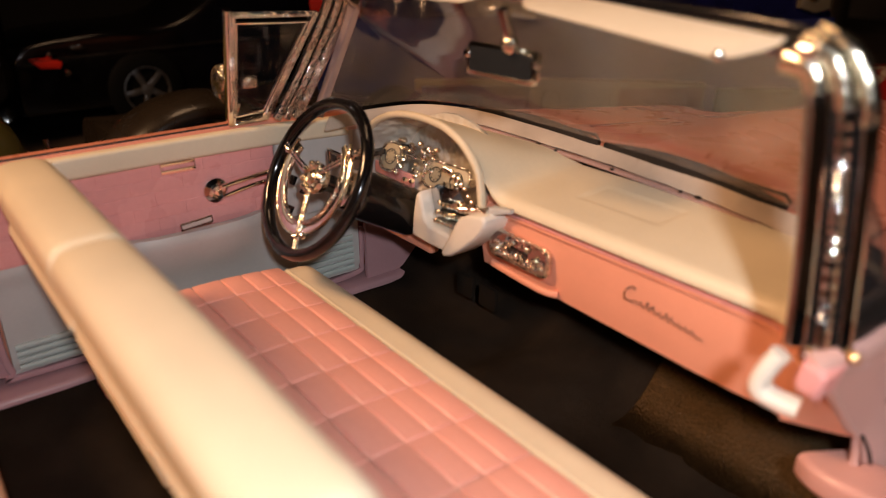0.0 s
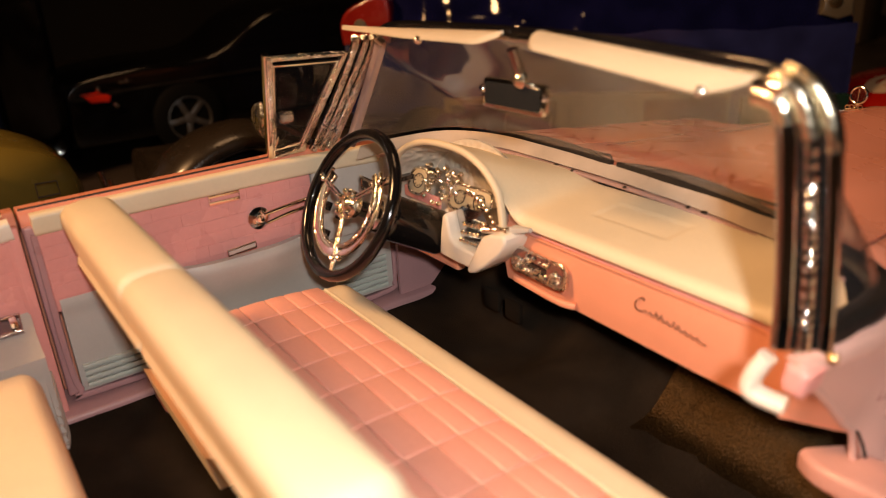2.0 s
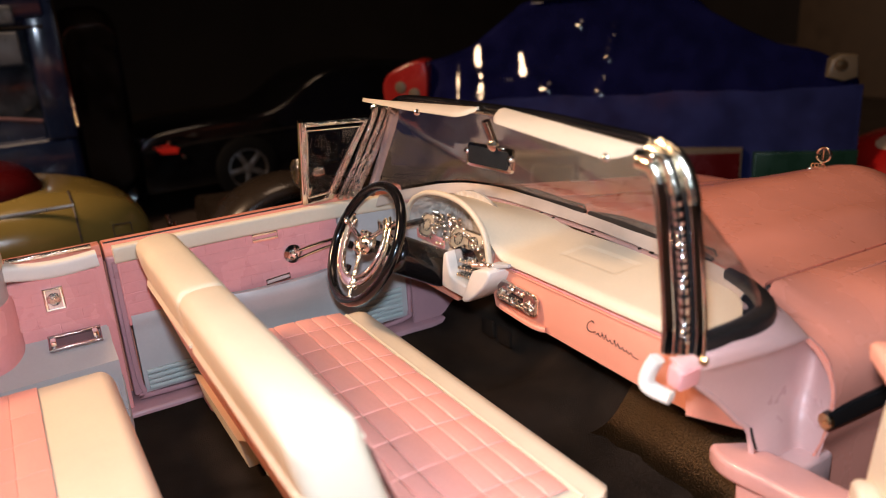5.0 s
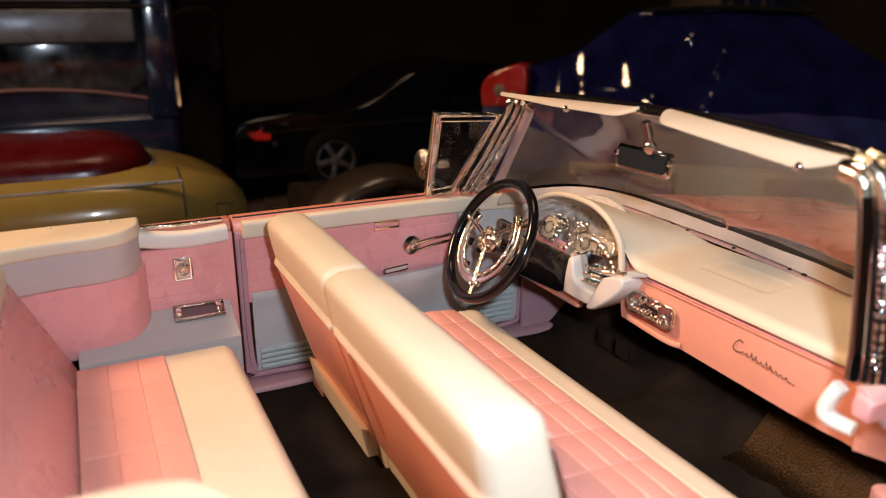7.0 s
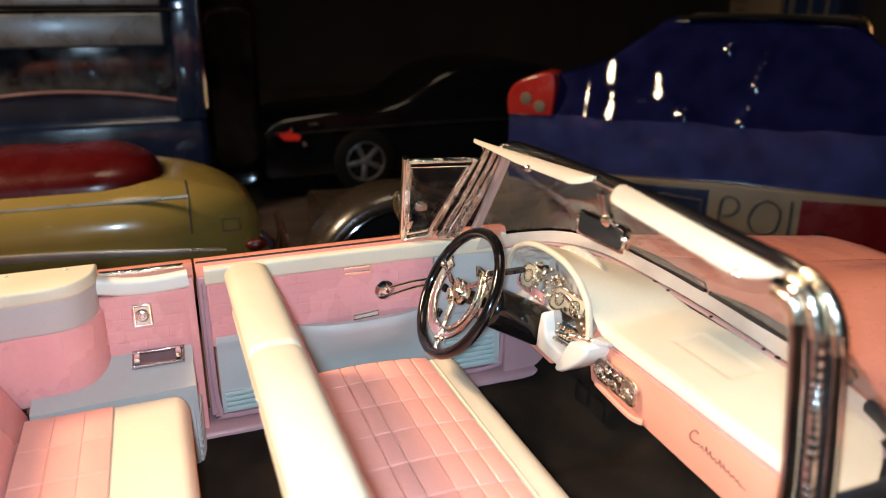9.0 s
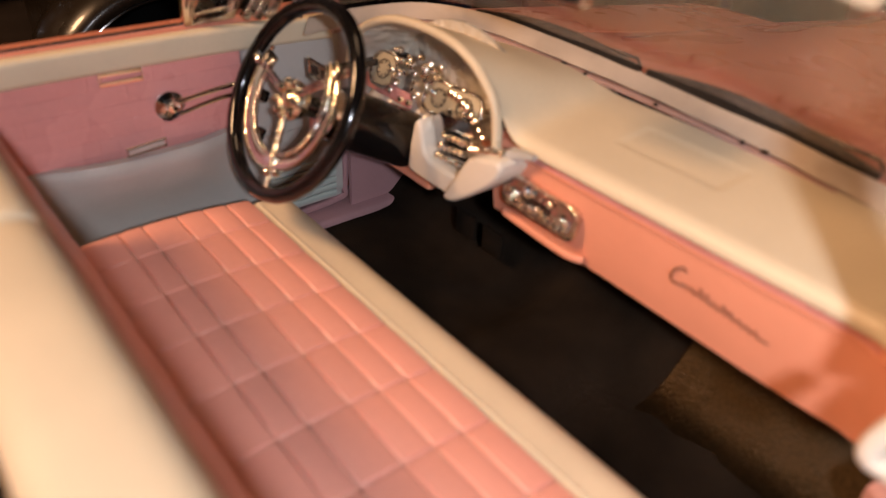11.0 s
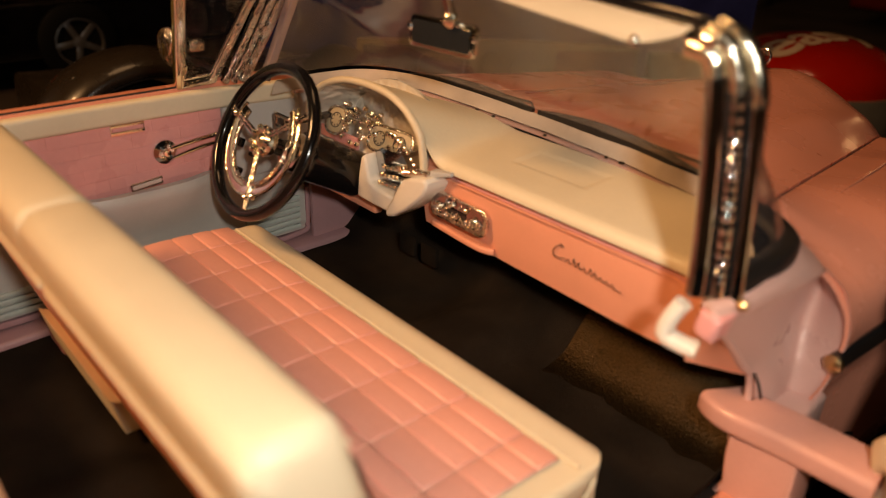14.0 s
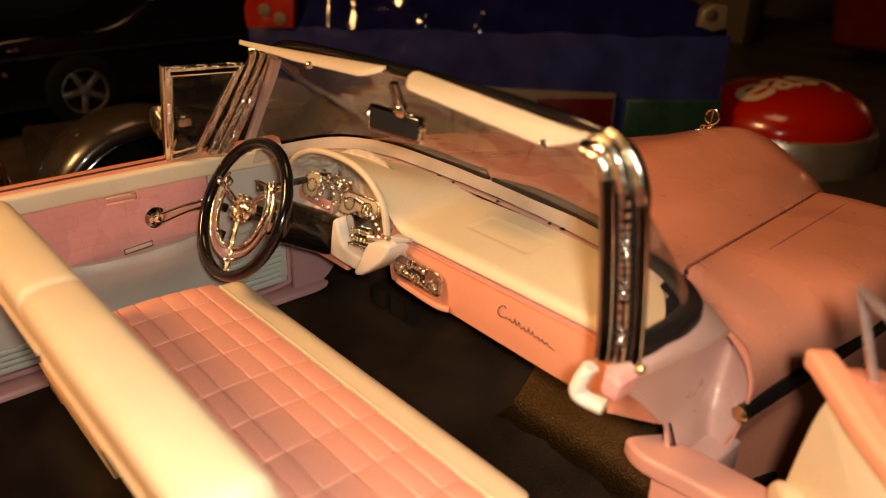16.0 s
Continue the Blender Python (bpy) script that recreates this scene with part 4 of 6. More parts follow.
part("pillar_block", b, PINK_DOOR, car, "pink block under the screen post")

# instrument hood: an arch over the gauges
ARCH = smooth_line([(-1.02, 4.45), (-1.04, 4.72), (-1.12, 5.06), (-1.36, 5.32), (-1.62, 5.47), (-2.0, 5.575), (-2.6, 5.595), (-3.2, 5.515), (-3.72, 5.315), (-4.0, 5.1), (-4.18, 4.86), (-4.24, 4.5)], 6)
def arch_fn(u, v):
    """The inside of the hood, from its lip back to the instrument wall."""
    x, z = ARCH[round(u * (len(ARCH) - 1))]
    k = 0.985 - 0.24 * v
    return (-2.6 + (x + 2.6) * k, 2.0 + 0.72 * v, 4.6 + (z - 4.6) * k)
hoodp = part("instrument_hood", sweep(bmesh.new(), [(x, 2.0, z) for x, z in ARCH], rounded(0.055, 0.062, 0.05, 5), up=(0, 1, 0)), CREAM, dash, "cream arched lip of the instrument hood", 60)
part("hood_lining", sheet(bmesh.new(), len(ARCH) - 1, 8, arch_fn), FOIL, hoodp, "crumpled silver lining of the hood", 60)
b = sheet(bmesh.new(), 24, 12, lambda u, v: (-4.1 + 3.1 * u, 2.72, 3.9 + v * (1.62 - 1.5 * (u - 0.5) ** 2 * 2)), 0.06, (0, 1, 0))
part("instrument_back", b, FOIL, hoodp)
b = sheet(bmesh.new(), 10, 8, lambda u, v: (-4.58 + 0.5 * u, 2.0 + 0.45 * u, 3.6 + v * (1.72 - 0.3 * u)), 0.06, (0, 1, 0))
part("dash_side_panel", b, GREY, dash, "pale grey panel beside the instruments")
# shelf under the hood and gauge faces
b = sheet(bmesh.new(), 24, 8, lambda u, v: (-4.05 + 3.1 * u, 2.60 - 0.45 * (1 - v), 4.1 + 0.5 * v), 0.05, (0, 1, 0))
part("gauge_shelf", b, FOIL, hoodp, "crumpled silver instrument face")


def gauge(cx, cy, cz, w, h, dials):
    mm = basis((cx, cy, cz), (1, 0.1, 0.0), (0, 0.45, 1))
    g = part("gauge", placed(prism(bmesh.new(), rounded(w, h, min(w, h) * 0.8, 6), "z", -0.03, 0.04, 0.015, 2), mm), DIAL, hoodp, "ivory gauge plate with dark dials")
    part("gauge_rim", placed(sweep(bmesh.new(), [(x, y, 0.04) for x, y in rounded(w + 0.02, h + 0.02, min(w, h) * 0.8, 6)], circle(0.028, 8), True), mm), CRINKLE, g)
    for dx, r in dials:
        ring = [(dx + r * math.cos(a), r * math.sin(a), 0.046) for a in [2 * math.pi * i / 20 for i in range(20)]]
        part("dial_ring", placed(sweep(bmesh.new(), ring, circle(0.009, 6), True), mm), INK, g)
        for k in range(8):
            a = 2 * math.pi * k / 8
            b2 = box(bmesh.new(), r * 0.6, r * 0.85, -0.007, 0.007, 0.04, 0.05)
            part("dial_mark", placed(b2, mm @ Matrix.Translation((dx, 0, 0)) @ Matrix.Rotation(a, 4, "Z")), INK, g)
    return g


gauge(-2.12, 2.24, 4.66, 0.48, 0.19, ((-0.25, 0.12), (0.22, 0.13)))
gauge(-3.6, 2.2, 4.68, 0.22, 0.22, ((0.0, 0.13),))
# bright crumpled clock cluster and warning lamps
for k in range(64):
    x, z = (-3.45 + 1.0 * rnd.random(), 4.66 + 0.36 * rnd.random()) if k < 44 else (-3.4 + 1.9 * rnd.random(), 4.36 + 0.3 * rnd.random())
    b = lathe(bmesh.new(), [(0.035, -0.03), (0.04, 0.03), (0.02, 0.05), (0.001, 0.055)], basis((x, 2.20 + 0.3 * (z - 4.5) - 0.10 * rnd.random(), z), (1, 0.5 * rnd.random(), 0.4 * rnd.random()), (0.3 * rnd.random(), 0.4, 1)), 7)
    part("chrome_stud", b, GOLD if k % 3 else CHROME, hoodp)
for k in range(10):
    t = k / 9
    b = lathe(bmesh.new(), [(0.045, -0.02), (0.05, 0.03), (0.001, 0.06)], basis((-2.05 + 0.72 * t, 2.12, 4.84 - 0.48 * t * t + 0.03 * rnd.random()), (1, 0, 0), (0, 0.3, 1)), 9)
    part("chrome_stud", b, CHROME, hoodp)
b = box(bmesh.new(), -4.06, -3.56, 1.24, 1.28, 4.64, 4.88, 0.02)
ind = part("indicator_plate", b, GOLD, hoodp, "small bright plate with dark insets")
for x in (-3.98, -3.74):
    part("plate_inset", box(bmesh.new(), x, x + 0.13, 1.22, 1.25, 4.70, 4.82, 0.01, 2), INK, ind)
part("plate_rim", sweep(bmesh.new(), [(-4.06, 1.23, 4.64), (-3.56, 1.23, 4.64), (-3.56, 1.23, 4.88), (-4.06, 1.23, 4.88)], circle(0.025, 6), True, (0, 1, 0)), CHROME, ind)
part("plate_bracket", box(bmesh.new(), -3.9, -3.75, 1.28, 2.7, 4.7, 4.78), DARKMET, ind)
# column shroud with slotted vents
shroud_line = [(-2.40, 4.42), (-2.52, 3.80), (-2.42, 3.68), (-1.58, 3.68), (-1.46, 3.76), (-1.50, 3.98), (-2.06, 4.0), (-2.20, 4.16), (-2.27, 4.42)]
b = prism(bmesh.new(), smooth_line(shroud_line, 2, True), "y", 1.80, 2.5, 0.06, 4)
shr = part("column_shroud", b, WHITE, dash, "off-white column shroud")
b = prism(bmesh.new(), smooth_line([(-1.66, 3.70), (-1.44, 3.70), (-0.86, 4.16), (-0.66, 4.42), (-0.70, 4.56), (-0.90, 4.52), (-1.22, 4.40), (-1.44, 4.06)], 2, True), "y", 1.72, 2.3, 0.06, 4)
part("shroud_cheek", b, WHITE, shr, "flat off-white cheek of the shroud")
b = prism(bmesh.new(), [(-2.25, 4.5), (-2.1, 3.98), (-1.48, 3.95), (-1.3, 4.4), (-1.55, 4.66), (-2.1, 4.62)], "y", 2.0, 2.4)
part("shroud_well", b, BLACKCHROME, shr, "dark vent well")
for k in range(3):
    z = 4.06 + 0.16 * k
    b = sweep(bmesh.new(), [(-2.10 + 0.06 * k, 1.95, z), (-1.55 + 0.08 * k, 1.93, z + 0.06)], rounded(0.03, 0.02, 0.012, 2))
    part("vent_slat", b, BLACKCHROME, shr)
    for q in range(5):
        b = lathe(bmesh.new(), [(0.032, -0.02), (0.036, 0.02), (0.001, 0.04)], basis((-2.02 + 0.06 * k + 0.1 * q, 1.91, z + 0.012 * q + 0.01), (1, 0, 0), (0, 0, 1)), 8)
        part("vent_stud", b, GOLD, shr)
b = box(bmesh.new(), -4.15, -3.0, 2.18, 2.24, 4.28, 4.5, 0.03)
part("rose_plate", b, PINK_DOOR, hoodp, "rose plate beside the column")
b = tube(bmesh.new(), [(-1.22, 1.75, 4.52), (-0.9, 1.9, 4.56), (-0.62, 2.1, 4.6)], 0.055, 10)
part("lever", b, CHROME, shr, "chrome lever with a pale tip")
b = sweep(bmesh.new(), [(-0.78, 2.0, 4.58), (-0.6, 2.02, 4.62), (-0.42, 2.03, 4.66)], lambda t: rounded(0.09 - 0.05 * t, 0.06 - 0.03 * t, 0.02, 3))
part("lever_tip", b, GREY, shr)
for k in range(5):
    b = lathe(bmesh.new(), [(0.04, -0.02), (0.045, 0.03), (0.001, 0.05)], basis((-1.3 + 0.12 * k, 1.72 + 0.04 * k, 4.58 + 0.03 * (k % 2)), (1, 0, 0), (0, 0, 1)), 8)
    part("chrome_stud", b, CRINKLE, shr)

# ---- steering wheel and column ----
HUB = Vector((-3.06, 0.42, 4.80))
A = radians(30)
mw = basis(HUB, (1, 0, 0), (0, math.sin(A), math.cos(A)))
NW = (mw.to_3x3() @ Vector((0, 0, 1)))
b = sweep(bmesh.new(), [(1.2 * math.cos(a), 1.2 * math.sin(a), 0.0) for a in [2 * math.pi * i / 84 for i in range(84)]], lambda t: circle(0.100 + 0.002 * math.sin(t * 2 * math.pi * 28), 14), True)
wheel = part("steering_wheel", placed(b, mw), BLACK, car, "glossy black steering wheel with chrome spokes")
part("hub", placed(lathe(bmesh.new(), [(0.22, -0.12), (0.25, -0.02), (0.22, 0.05), (0.16, 0.08), (0.13, 0.06), (0.07, 0.10), (0.04, 0.11), (0.001, 0.11)], Matrix.Identity(4), 28), mw), GOLD, wheel)
for ang in (166, 36, 284):
    a = radians(ang)
    for off in (-0.028, 0.028):
        pts = [((0.2 + 0.96 * t) * math.cos(a) - off * math.sin(a), (0.2 + 0.96 * t) * math.sin(a) + off * math.cos(a), 0.05 - 0.02 * t) for t in [i / 24 for i in range(25)]]
        part("spoke", placed(sweep(bmesh.new(), pts, lambda t: circle(0.027 + 0.007 * math.sin(t * 60), 8)), mw), GOLD if ang == 284 else CHROME, wheel)
for r, lo, hi, thick, mat in ((0.90, 150, 408, 0.030, GOLD), (0.71, 152, 402, 0.034, CRINKLE)):
    ringp = [(r * math.cos(a), r * math.sin(a), 0.035) for a in [radians(lo + (hi - lo) * i / 90) for i in range(91)]]
    part("horn_ring", placed(sweep(bmesh.new(), ringp, lambda t, q=thick: circle(q * (1 + (0.16 * math.sin(t * 190) if q > 0.032 else 0)), 8)), mw), mat, wheel)
plate = [(0.805 * math.cos(a), 0.805 * math.sin(a), 0.02) for a in [radians(152 + 252 * i / 72) for i in range(73)]]
part("horn_plate", placed(sweep(bmesh.new(), plate, [(x, y + 0.3 * x) for x, y in rounded(0.09, 0.012, 0.01, 2)]), mw), CHROME, wheel)
part("horn_bar", placed(sweep(bmesh.new(), [(0.80 * math.cos(a), 0.80 * math.sin(a), 0.075) for a in [radians(8 + 4 * i) for i in range(11)]], rounded(0.055, 0.03, 0.025, 3)), mw), GOLD, wheel)
for k in range(9):
    a = 2 * math.pi * k / 9
    part("hub_stud", placed(lathe(bmesh.new(), [(0.05, 0), (0.056, 0.04), (0.03, 0.07), (0.001, 0.075)], Matrix.Translation((0.21 * math.cos(a), 0.21 * math.sin(a), 0.05)), 10), mw), GOLD if k % 2 else CHROME, wheel)
for ang in (166, 284, 296, 36):
    a = radians(ang)
    part("horn_stud", placed(lathe(bmesh.new(), [(0.05, 0), (0.055, 0.05), (0.001, 0.09)], Matrix.Translation((0.93 * math.cos(a), 0.93 * math.sin(a), 0.05)), 10), mw), CHROME, wheel)
for ang, r in ((205, 0.62), (192, 1.02), (222, 1.0)):
    a = radians(ang)
    mm = mw @ Matrix.Translation((r * math.cos(a), r * math.sin(a), -0.25))
    part("push_button", placed(box(bmesh.new(), -0.06, 0.06, -0.08, 0.08, -0.05, 0.03, 0.015, 2), mm), BLACK, wheel)
COLE = Vector((-2.30, 2.15, 3.98))
axis_c = COLE - (HUB - NW * 0.1)
mc = basis(HUB - NW * 0.1, (1, 0, 0.2), axis_c.cross(Vector((1, 0, 0.2))))
L = axis_c.length
col = part("steering_column", placed(lathe(bmesh.new(), [(0.13, 0.0), (0.14, 0.35), (0.27, 0.4), (0.27, 0.46), (0.25, 0.5), (0.33, 0.54), (0.38, 0.60), (0.40, 0.7), (0.40, L - 0.22), (0.385, L - 0.16), (0.34, L - 0.13), (0.2, L - 0.12), (0.1, L - 0.1)], Matrix.Identity(4), 28), mc), BLACK, car, "black steering column")
part("column_collar", placed(lathe(bmesh.new(), [(0.28, 0.36), (0.34, 0.38), (0.34, 0.50), (0.29, 0.52)], Matrix.Identity(4), 28), mc), CHROME, col)

# ---- front bench ----
def cushion_profile(y0, y1, z0, z1, lead):
    """Side outline of a bench cushion with a rolled front."""
    out = [(y0, z0), (y0, z1 - 0.06), (y0 + 0.1, z1 - 0.02), (y1 - lead, z1)]
    for i in range(9):
        a = math.pi / 2 * (1 - i / 8)
        out.append((y1 - lead * 0.55 + lead * 0.55 * math.cos(a), z1 - 0.34 + 0.34 * math.sin(a)))
    out += [(y1 - 0.02, z0 + 0.3), (y1 - 0.12, z0)]
    return out


def crown(y):
    """How much the cushion's top is stuffed up across its depth."""
    return 0.11 * max(1 - ((y + 1.35) / 1.5) ** 2, 0)


seat_line = cushion_profile(-2.7, 0.76, 2.0, 3.06, 0.7)
seat_line[3:3] = [(y, 3.05 + crown(y)) for y in (-2.2, -1.7, -1.2, -0.7, -0.2)]
b = prism(bmesh.new(), seat_line, "x", -3.88, 3.84, 0.08, 4)
ROUND = 0.62
for k in (1.0, 0.8, 0.6, 0.42, 0.28, 0.16, 0.06):
    bmesh.ops.bisect_plane(b, geom=b.verts[:] + b.edges[:] + b.faces[:], plane_co=(3.84 - ROUND * k, 0, 0), plane_no=(1, 0, 0))
for v in b.verts:
    dx, dy = v.co.x - 3.84 + ROUND, v.co.y - 0.76 + ROUND
    if dx > 0 and dy > 0 and math.hypot(dx, dy) > ROUND:
        f = ROUND / math.hypot(dx, dy)
        v.co.x, v.co.y = 3.84 - ROUND + dx * f, 0.76 - ROUND + dy * f
cush = part("front_seat_cushion", b, CREAM, car, "cream bench cushion with quilted pink top")
b = sweep(bmesh.new(), [(x, 0.14, 3.085) for x in (-3.75, -1.5, 1.5, 3.7)], circle(0.028, 8))
part("piping", b, CREAM, cush)
b = sweep(bmesh.new(), [(-3.7, 0.71, 2.66), (0, 0.71, 2.66)] + smooth_line([(2.4, 0.71, 2.66), (3.24, 0.71, 2.66), (3.62, 0.58, 2.68), (3.80, 0.2, 2.70), (3.85, -0.4, 2.70), (3.85, -2.6, 2.70)], 6), circle(0.03, 8))
part("piping", b, CREAM, cush)
YS = (-2.75, -2.3, -1.72, -1.42, -0.97, -0.62, -0.29, 0.06)
XS = [-3.86] + [-3.17 + 0.88 * i for i in range(8)] + [3.5]
pads = {}
for i in range(len(XS) - 1):
    for j in range(len(YS) - 1):
        w, d = XS[i + 1] - XS[i], YS[j + 1] - YS[j]
        key = (round(w, 3), round(d, 3))
        c = ((XS[i] + XS[i + 1]) / 2, (YS[j] + YS[j + 1]) / 2, 3.035 + 0.03 * math.cos((XS[i] + XS[i + 1]) / 8) + crown((YS[j] + YS[j + 1]) / 2))
        if key not in pads:
            ob = pads[key] = part("quilted_panel", pad(bmesh.new(), Matrix.Translation(c), w - 0.004, d - 0.004, 0.05, 0.030, 0.022), PINK, cush, at=[c[0], c[1], c[2] - TZ])
        else:
            ob = new("quilted_panel", pads[key].data)
            ob.parent = cush
            ob.location = [c[0] * U, c[1] * U, (c[2] - TZ) * U]
        ob.rotation_euler.x = math.atan2(crown(YS[j + 1]) - crown(YS[j]), YS[j + 1] - YS[j])


# backrest in two sections, split left of the middle
def loft_x(bm, prof, x0, x1, r0, r1, n=6, crown=0.0):
    """Runs a closed (y, z) outline along x and rounds it off at both ends."""
    p = np.array(prof, float)
    if np.sum(p[:, 0] * np.roll(p[:, 1], -1) - np.roll(p[:, 0], -1) * p[:, 1]) < 0:
        p = p[::-1]
    mid = np.interp(p[:, 1], [2.0, 2.9, 4.66, 5.5], [-2.52, -2.56, -3.12, -3.29])
    pull = np.stack([np.clip((p[:, 0] - mid) / 0.3, -1, 1), np.clip((p[:, 1] - 5.1) / 0.4, 0, 1)], 1)
    stations = [(x0 + r0 * (1 - math.cos(a)), r0 * (1 - math.sin(a))) for a in [math.pi / 2 * i / n for i in range(n + 1)]]
    stations += [(x0 + r0 + (x1 - r1 - x0 - r0) * i / 10, 0) for i in range(1, 10)]
    stations += [(x1 - r1 * (1 - math.cos(a)), r1 * (1 - math.sin(a))) for a in [math.pi / 2 * (1 - i / n) for i in range(n + 1)]]
    rows = []
    for x, inset in stations:
        rise = crown * (1 - ((2 * x - x0 - x1) / (x1 - x0)) ** 2)
        rows.append([bm.verts.new((x, q[0], q[1] + (rise if q[1] > 5.2 else 0))) for q in p - pull * inset])
    k = len(p)
    for a, c in zip(rows, rows[1:]):
        for j in range(k):
            bm.faces.new((a[j], a[(j + 1) % k], c[(j + 1) % k], c[j]))
    bm.faces.new(rows[0][::-1])
    bm.faces.new(rows[-1])
    return bm


BACK = smooth_line([(-2.2, 2.9), (-2.60, 4.2), (-2.84, 5.1), (-2.90, 5.36), (-2.97, 5.51), (-3.10, 5.585), (-3.32, 5.60), (-3.52, 5.575), (-3.635, 5.50), (-3.68, 5.38), (-3.63, 5.05), (-3.575, 4.80)], 4) + [(-3.60, 4.76), (-3.60, 4.70), (-3.56, 4.66), (-3.49, 4.67), (-3.30, 4.2), (-2.9, 2.9), (-2.75, 2.05), (-2.3, 2.0)]
def back_section(name, x0, x1, r0, r1):
    sec = part(name, loft_x(bmesh.new(), BACK, x0, x1, r0, r1, crown=0.015), CREAM, car, "cream bench backrest section", 50)
    b = prism(bmesh.new(), [(-3.50, 4.66), (-3.55, 4.62), (-2.98, 2.74), (-2.93, 2.68), (-2.83, 2.74), (-3.40, 4.66)], "x", x0 + 0.05, x1 - 0.05, 0.02, 2)
    part("back_panel", b, SALMON, sec, "salmon back panel")
    b = sweep(bmesh.new(), [(x0 + 0.1, -3.575, 4.70), (x1 - 0.1, -3.575, 4.70)], circle(0.034, 8))
    part("piping", b, CREAM, sec)
    b = sweep(bmesh.new(), [(x0 + 0.12, -2.885, 5.26), (x1 - 0.12, -2.885, 5.26)], circle(0.02, 8))
    part("piping", b, CREAM, sec)
    n = max(int((x1 - x0 - 0.2) / 0.88), 1)
    w = (x1 - x0 - 0.2) / n
    for i in range(n):
        for z0, z1 in ((3.05, 3.55), (3.55, 4.05), (4.05, 4.6), (4.6, 5.1)):
            ya, yb = -2.19 - (z0 - 3.05) * 0.31, -2.19 - (z1 - 3.05) * 0.31
            mm = basis((x0 + 0.1 + w * (i + 0.5), (ya + yb) / 2, (z0 + z1) / 2), (1, 0, 0), (0, yb - ya, z1 - z0)) @ pose(0, 0, 0, 180, 0, 0)
            part("quilted_panel", pad(bmesh.new(), mm, w - 0.012, z1 - z0, 0.03, 0.025, 0.03), PINK, sec)
    return sec


back_a = back_section("backrest_driver_section", -3.92, -0.52, 0.13, 0.16)
back_b = back_section("backrest_passenger_section", -0.515, 4.0, 0.07, 0.2)
for x in (0.05, 0.2):
    b = sweep(bmesh.new(), [(x, -3.55, 4.58), (x + 0.24, -3.15, 3.3)], rounded(0.014, 0.014, 0.006, 2))
    part("back_rib", b, SALMON, back_b)
b = prism(bmesh.new(), [(-2.98, 2.2), (-2.6, 2.2), (-2.6, 2.5), (-3.10, 2.78)], "x", -3.75, -0.9, 0.03, 2)
part("seat_plinth", b, CREAM, back_a)

# ---- rear compartment ----
b = prism(bmesh.new(), cushion_profile(-7.1, -4.5, 1.95, 3.55, 0.45), "x", -3.35, 3.35, 0.2, 4)
rc = part("rear_seat_cushion", b, CREAM, car, "cream rear cushion with quilted pink panel")
rpads = {}
for i in range(7):
    for y0, y1 in ((-7.0, -6.55), (-6.55, -6.1), (-6.1, -5.68)):
        w = 6.5 / 7
        c = (-3.25 + w * (i + 0.5), (y0 + y1) / 2, 3.52)
        key = round(y1 - y0, 3)
        if key not in rpads:
            rpads[key] = part("quilted_panel", pad(bmesh.new(), Matrix.Translation(c), w - 0.004, y1 - y0 - 0.002, 0.06, 0.014, 0.008), PINK, rc, at=[c[0], c[1], c[2] - TZ])
        else:
            ob = new("quilted_panel", rpads[key].data)
            ob.parent = rc
            ob.location = [c[0] * U, c[1] * U, (c[2] - TZ) * U]
b = prism(bmesh.new(), [(-6.95, 3.3), (-7.0, 3.5), (-7.72, 5.08), (-8.3, 5.1), (-8.3, 3.3)], "x", -3.6, 3.6, 0.08, 3)
rb = part("rear_seat_back", b, PINK_DOOR, car, "pink quilted rear backrest")
for i in range(8):
    for j in range(4):
        z0, z1 = 3.60 + 0.37 * j, 3.60 + 0.37 * (j + 1)
        y0, y1 = -7.03 - (z0 - 3.6) * 0.456, -7.03 - (z1 - 3.6) * 0.456
        w = 6.9 / 8
        mm = basis((-3.45 + w * (i + 0.5), (y0 + y1) / 2, (z0 + z1) / 2), (1, 0, 0), (0, y1 - y0, z1 - z0))
        part("quilted_panel", pad(bmesh.new(), mm, w - 0.012, math.hypot(z1 - z0, y1 - y0) - 0.01, 0.03, 0.016, 0.014), PINK_DOOR, rb)
b = sweep(bmesh.new(), [(x, -8.42, 5.14) for x in (-3.9, 0, 3.9)], rounded(0.68, 0.30, 0.2, 5))
part("rear_seat_cap", b, CREAM, rb, "cream rolled top of the rear backrest")
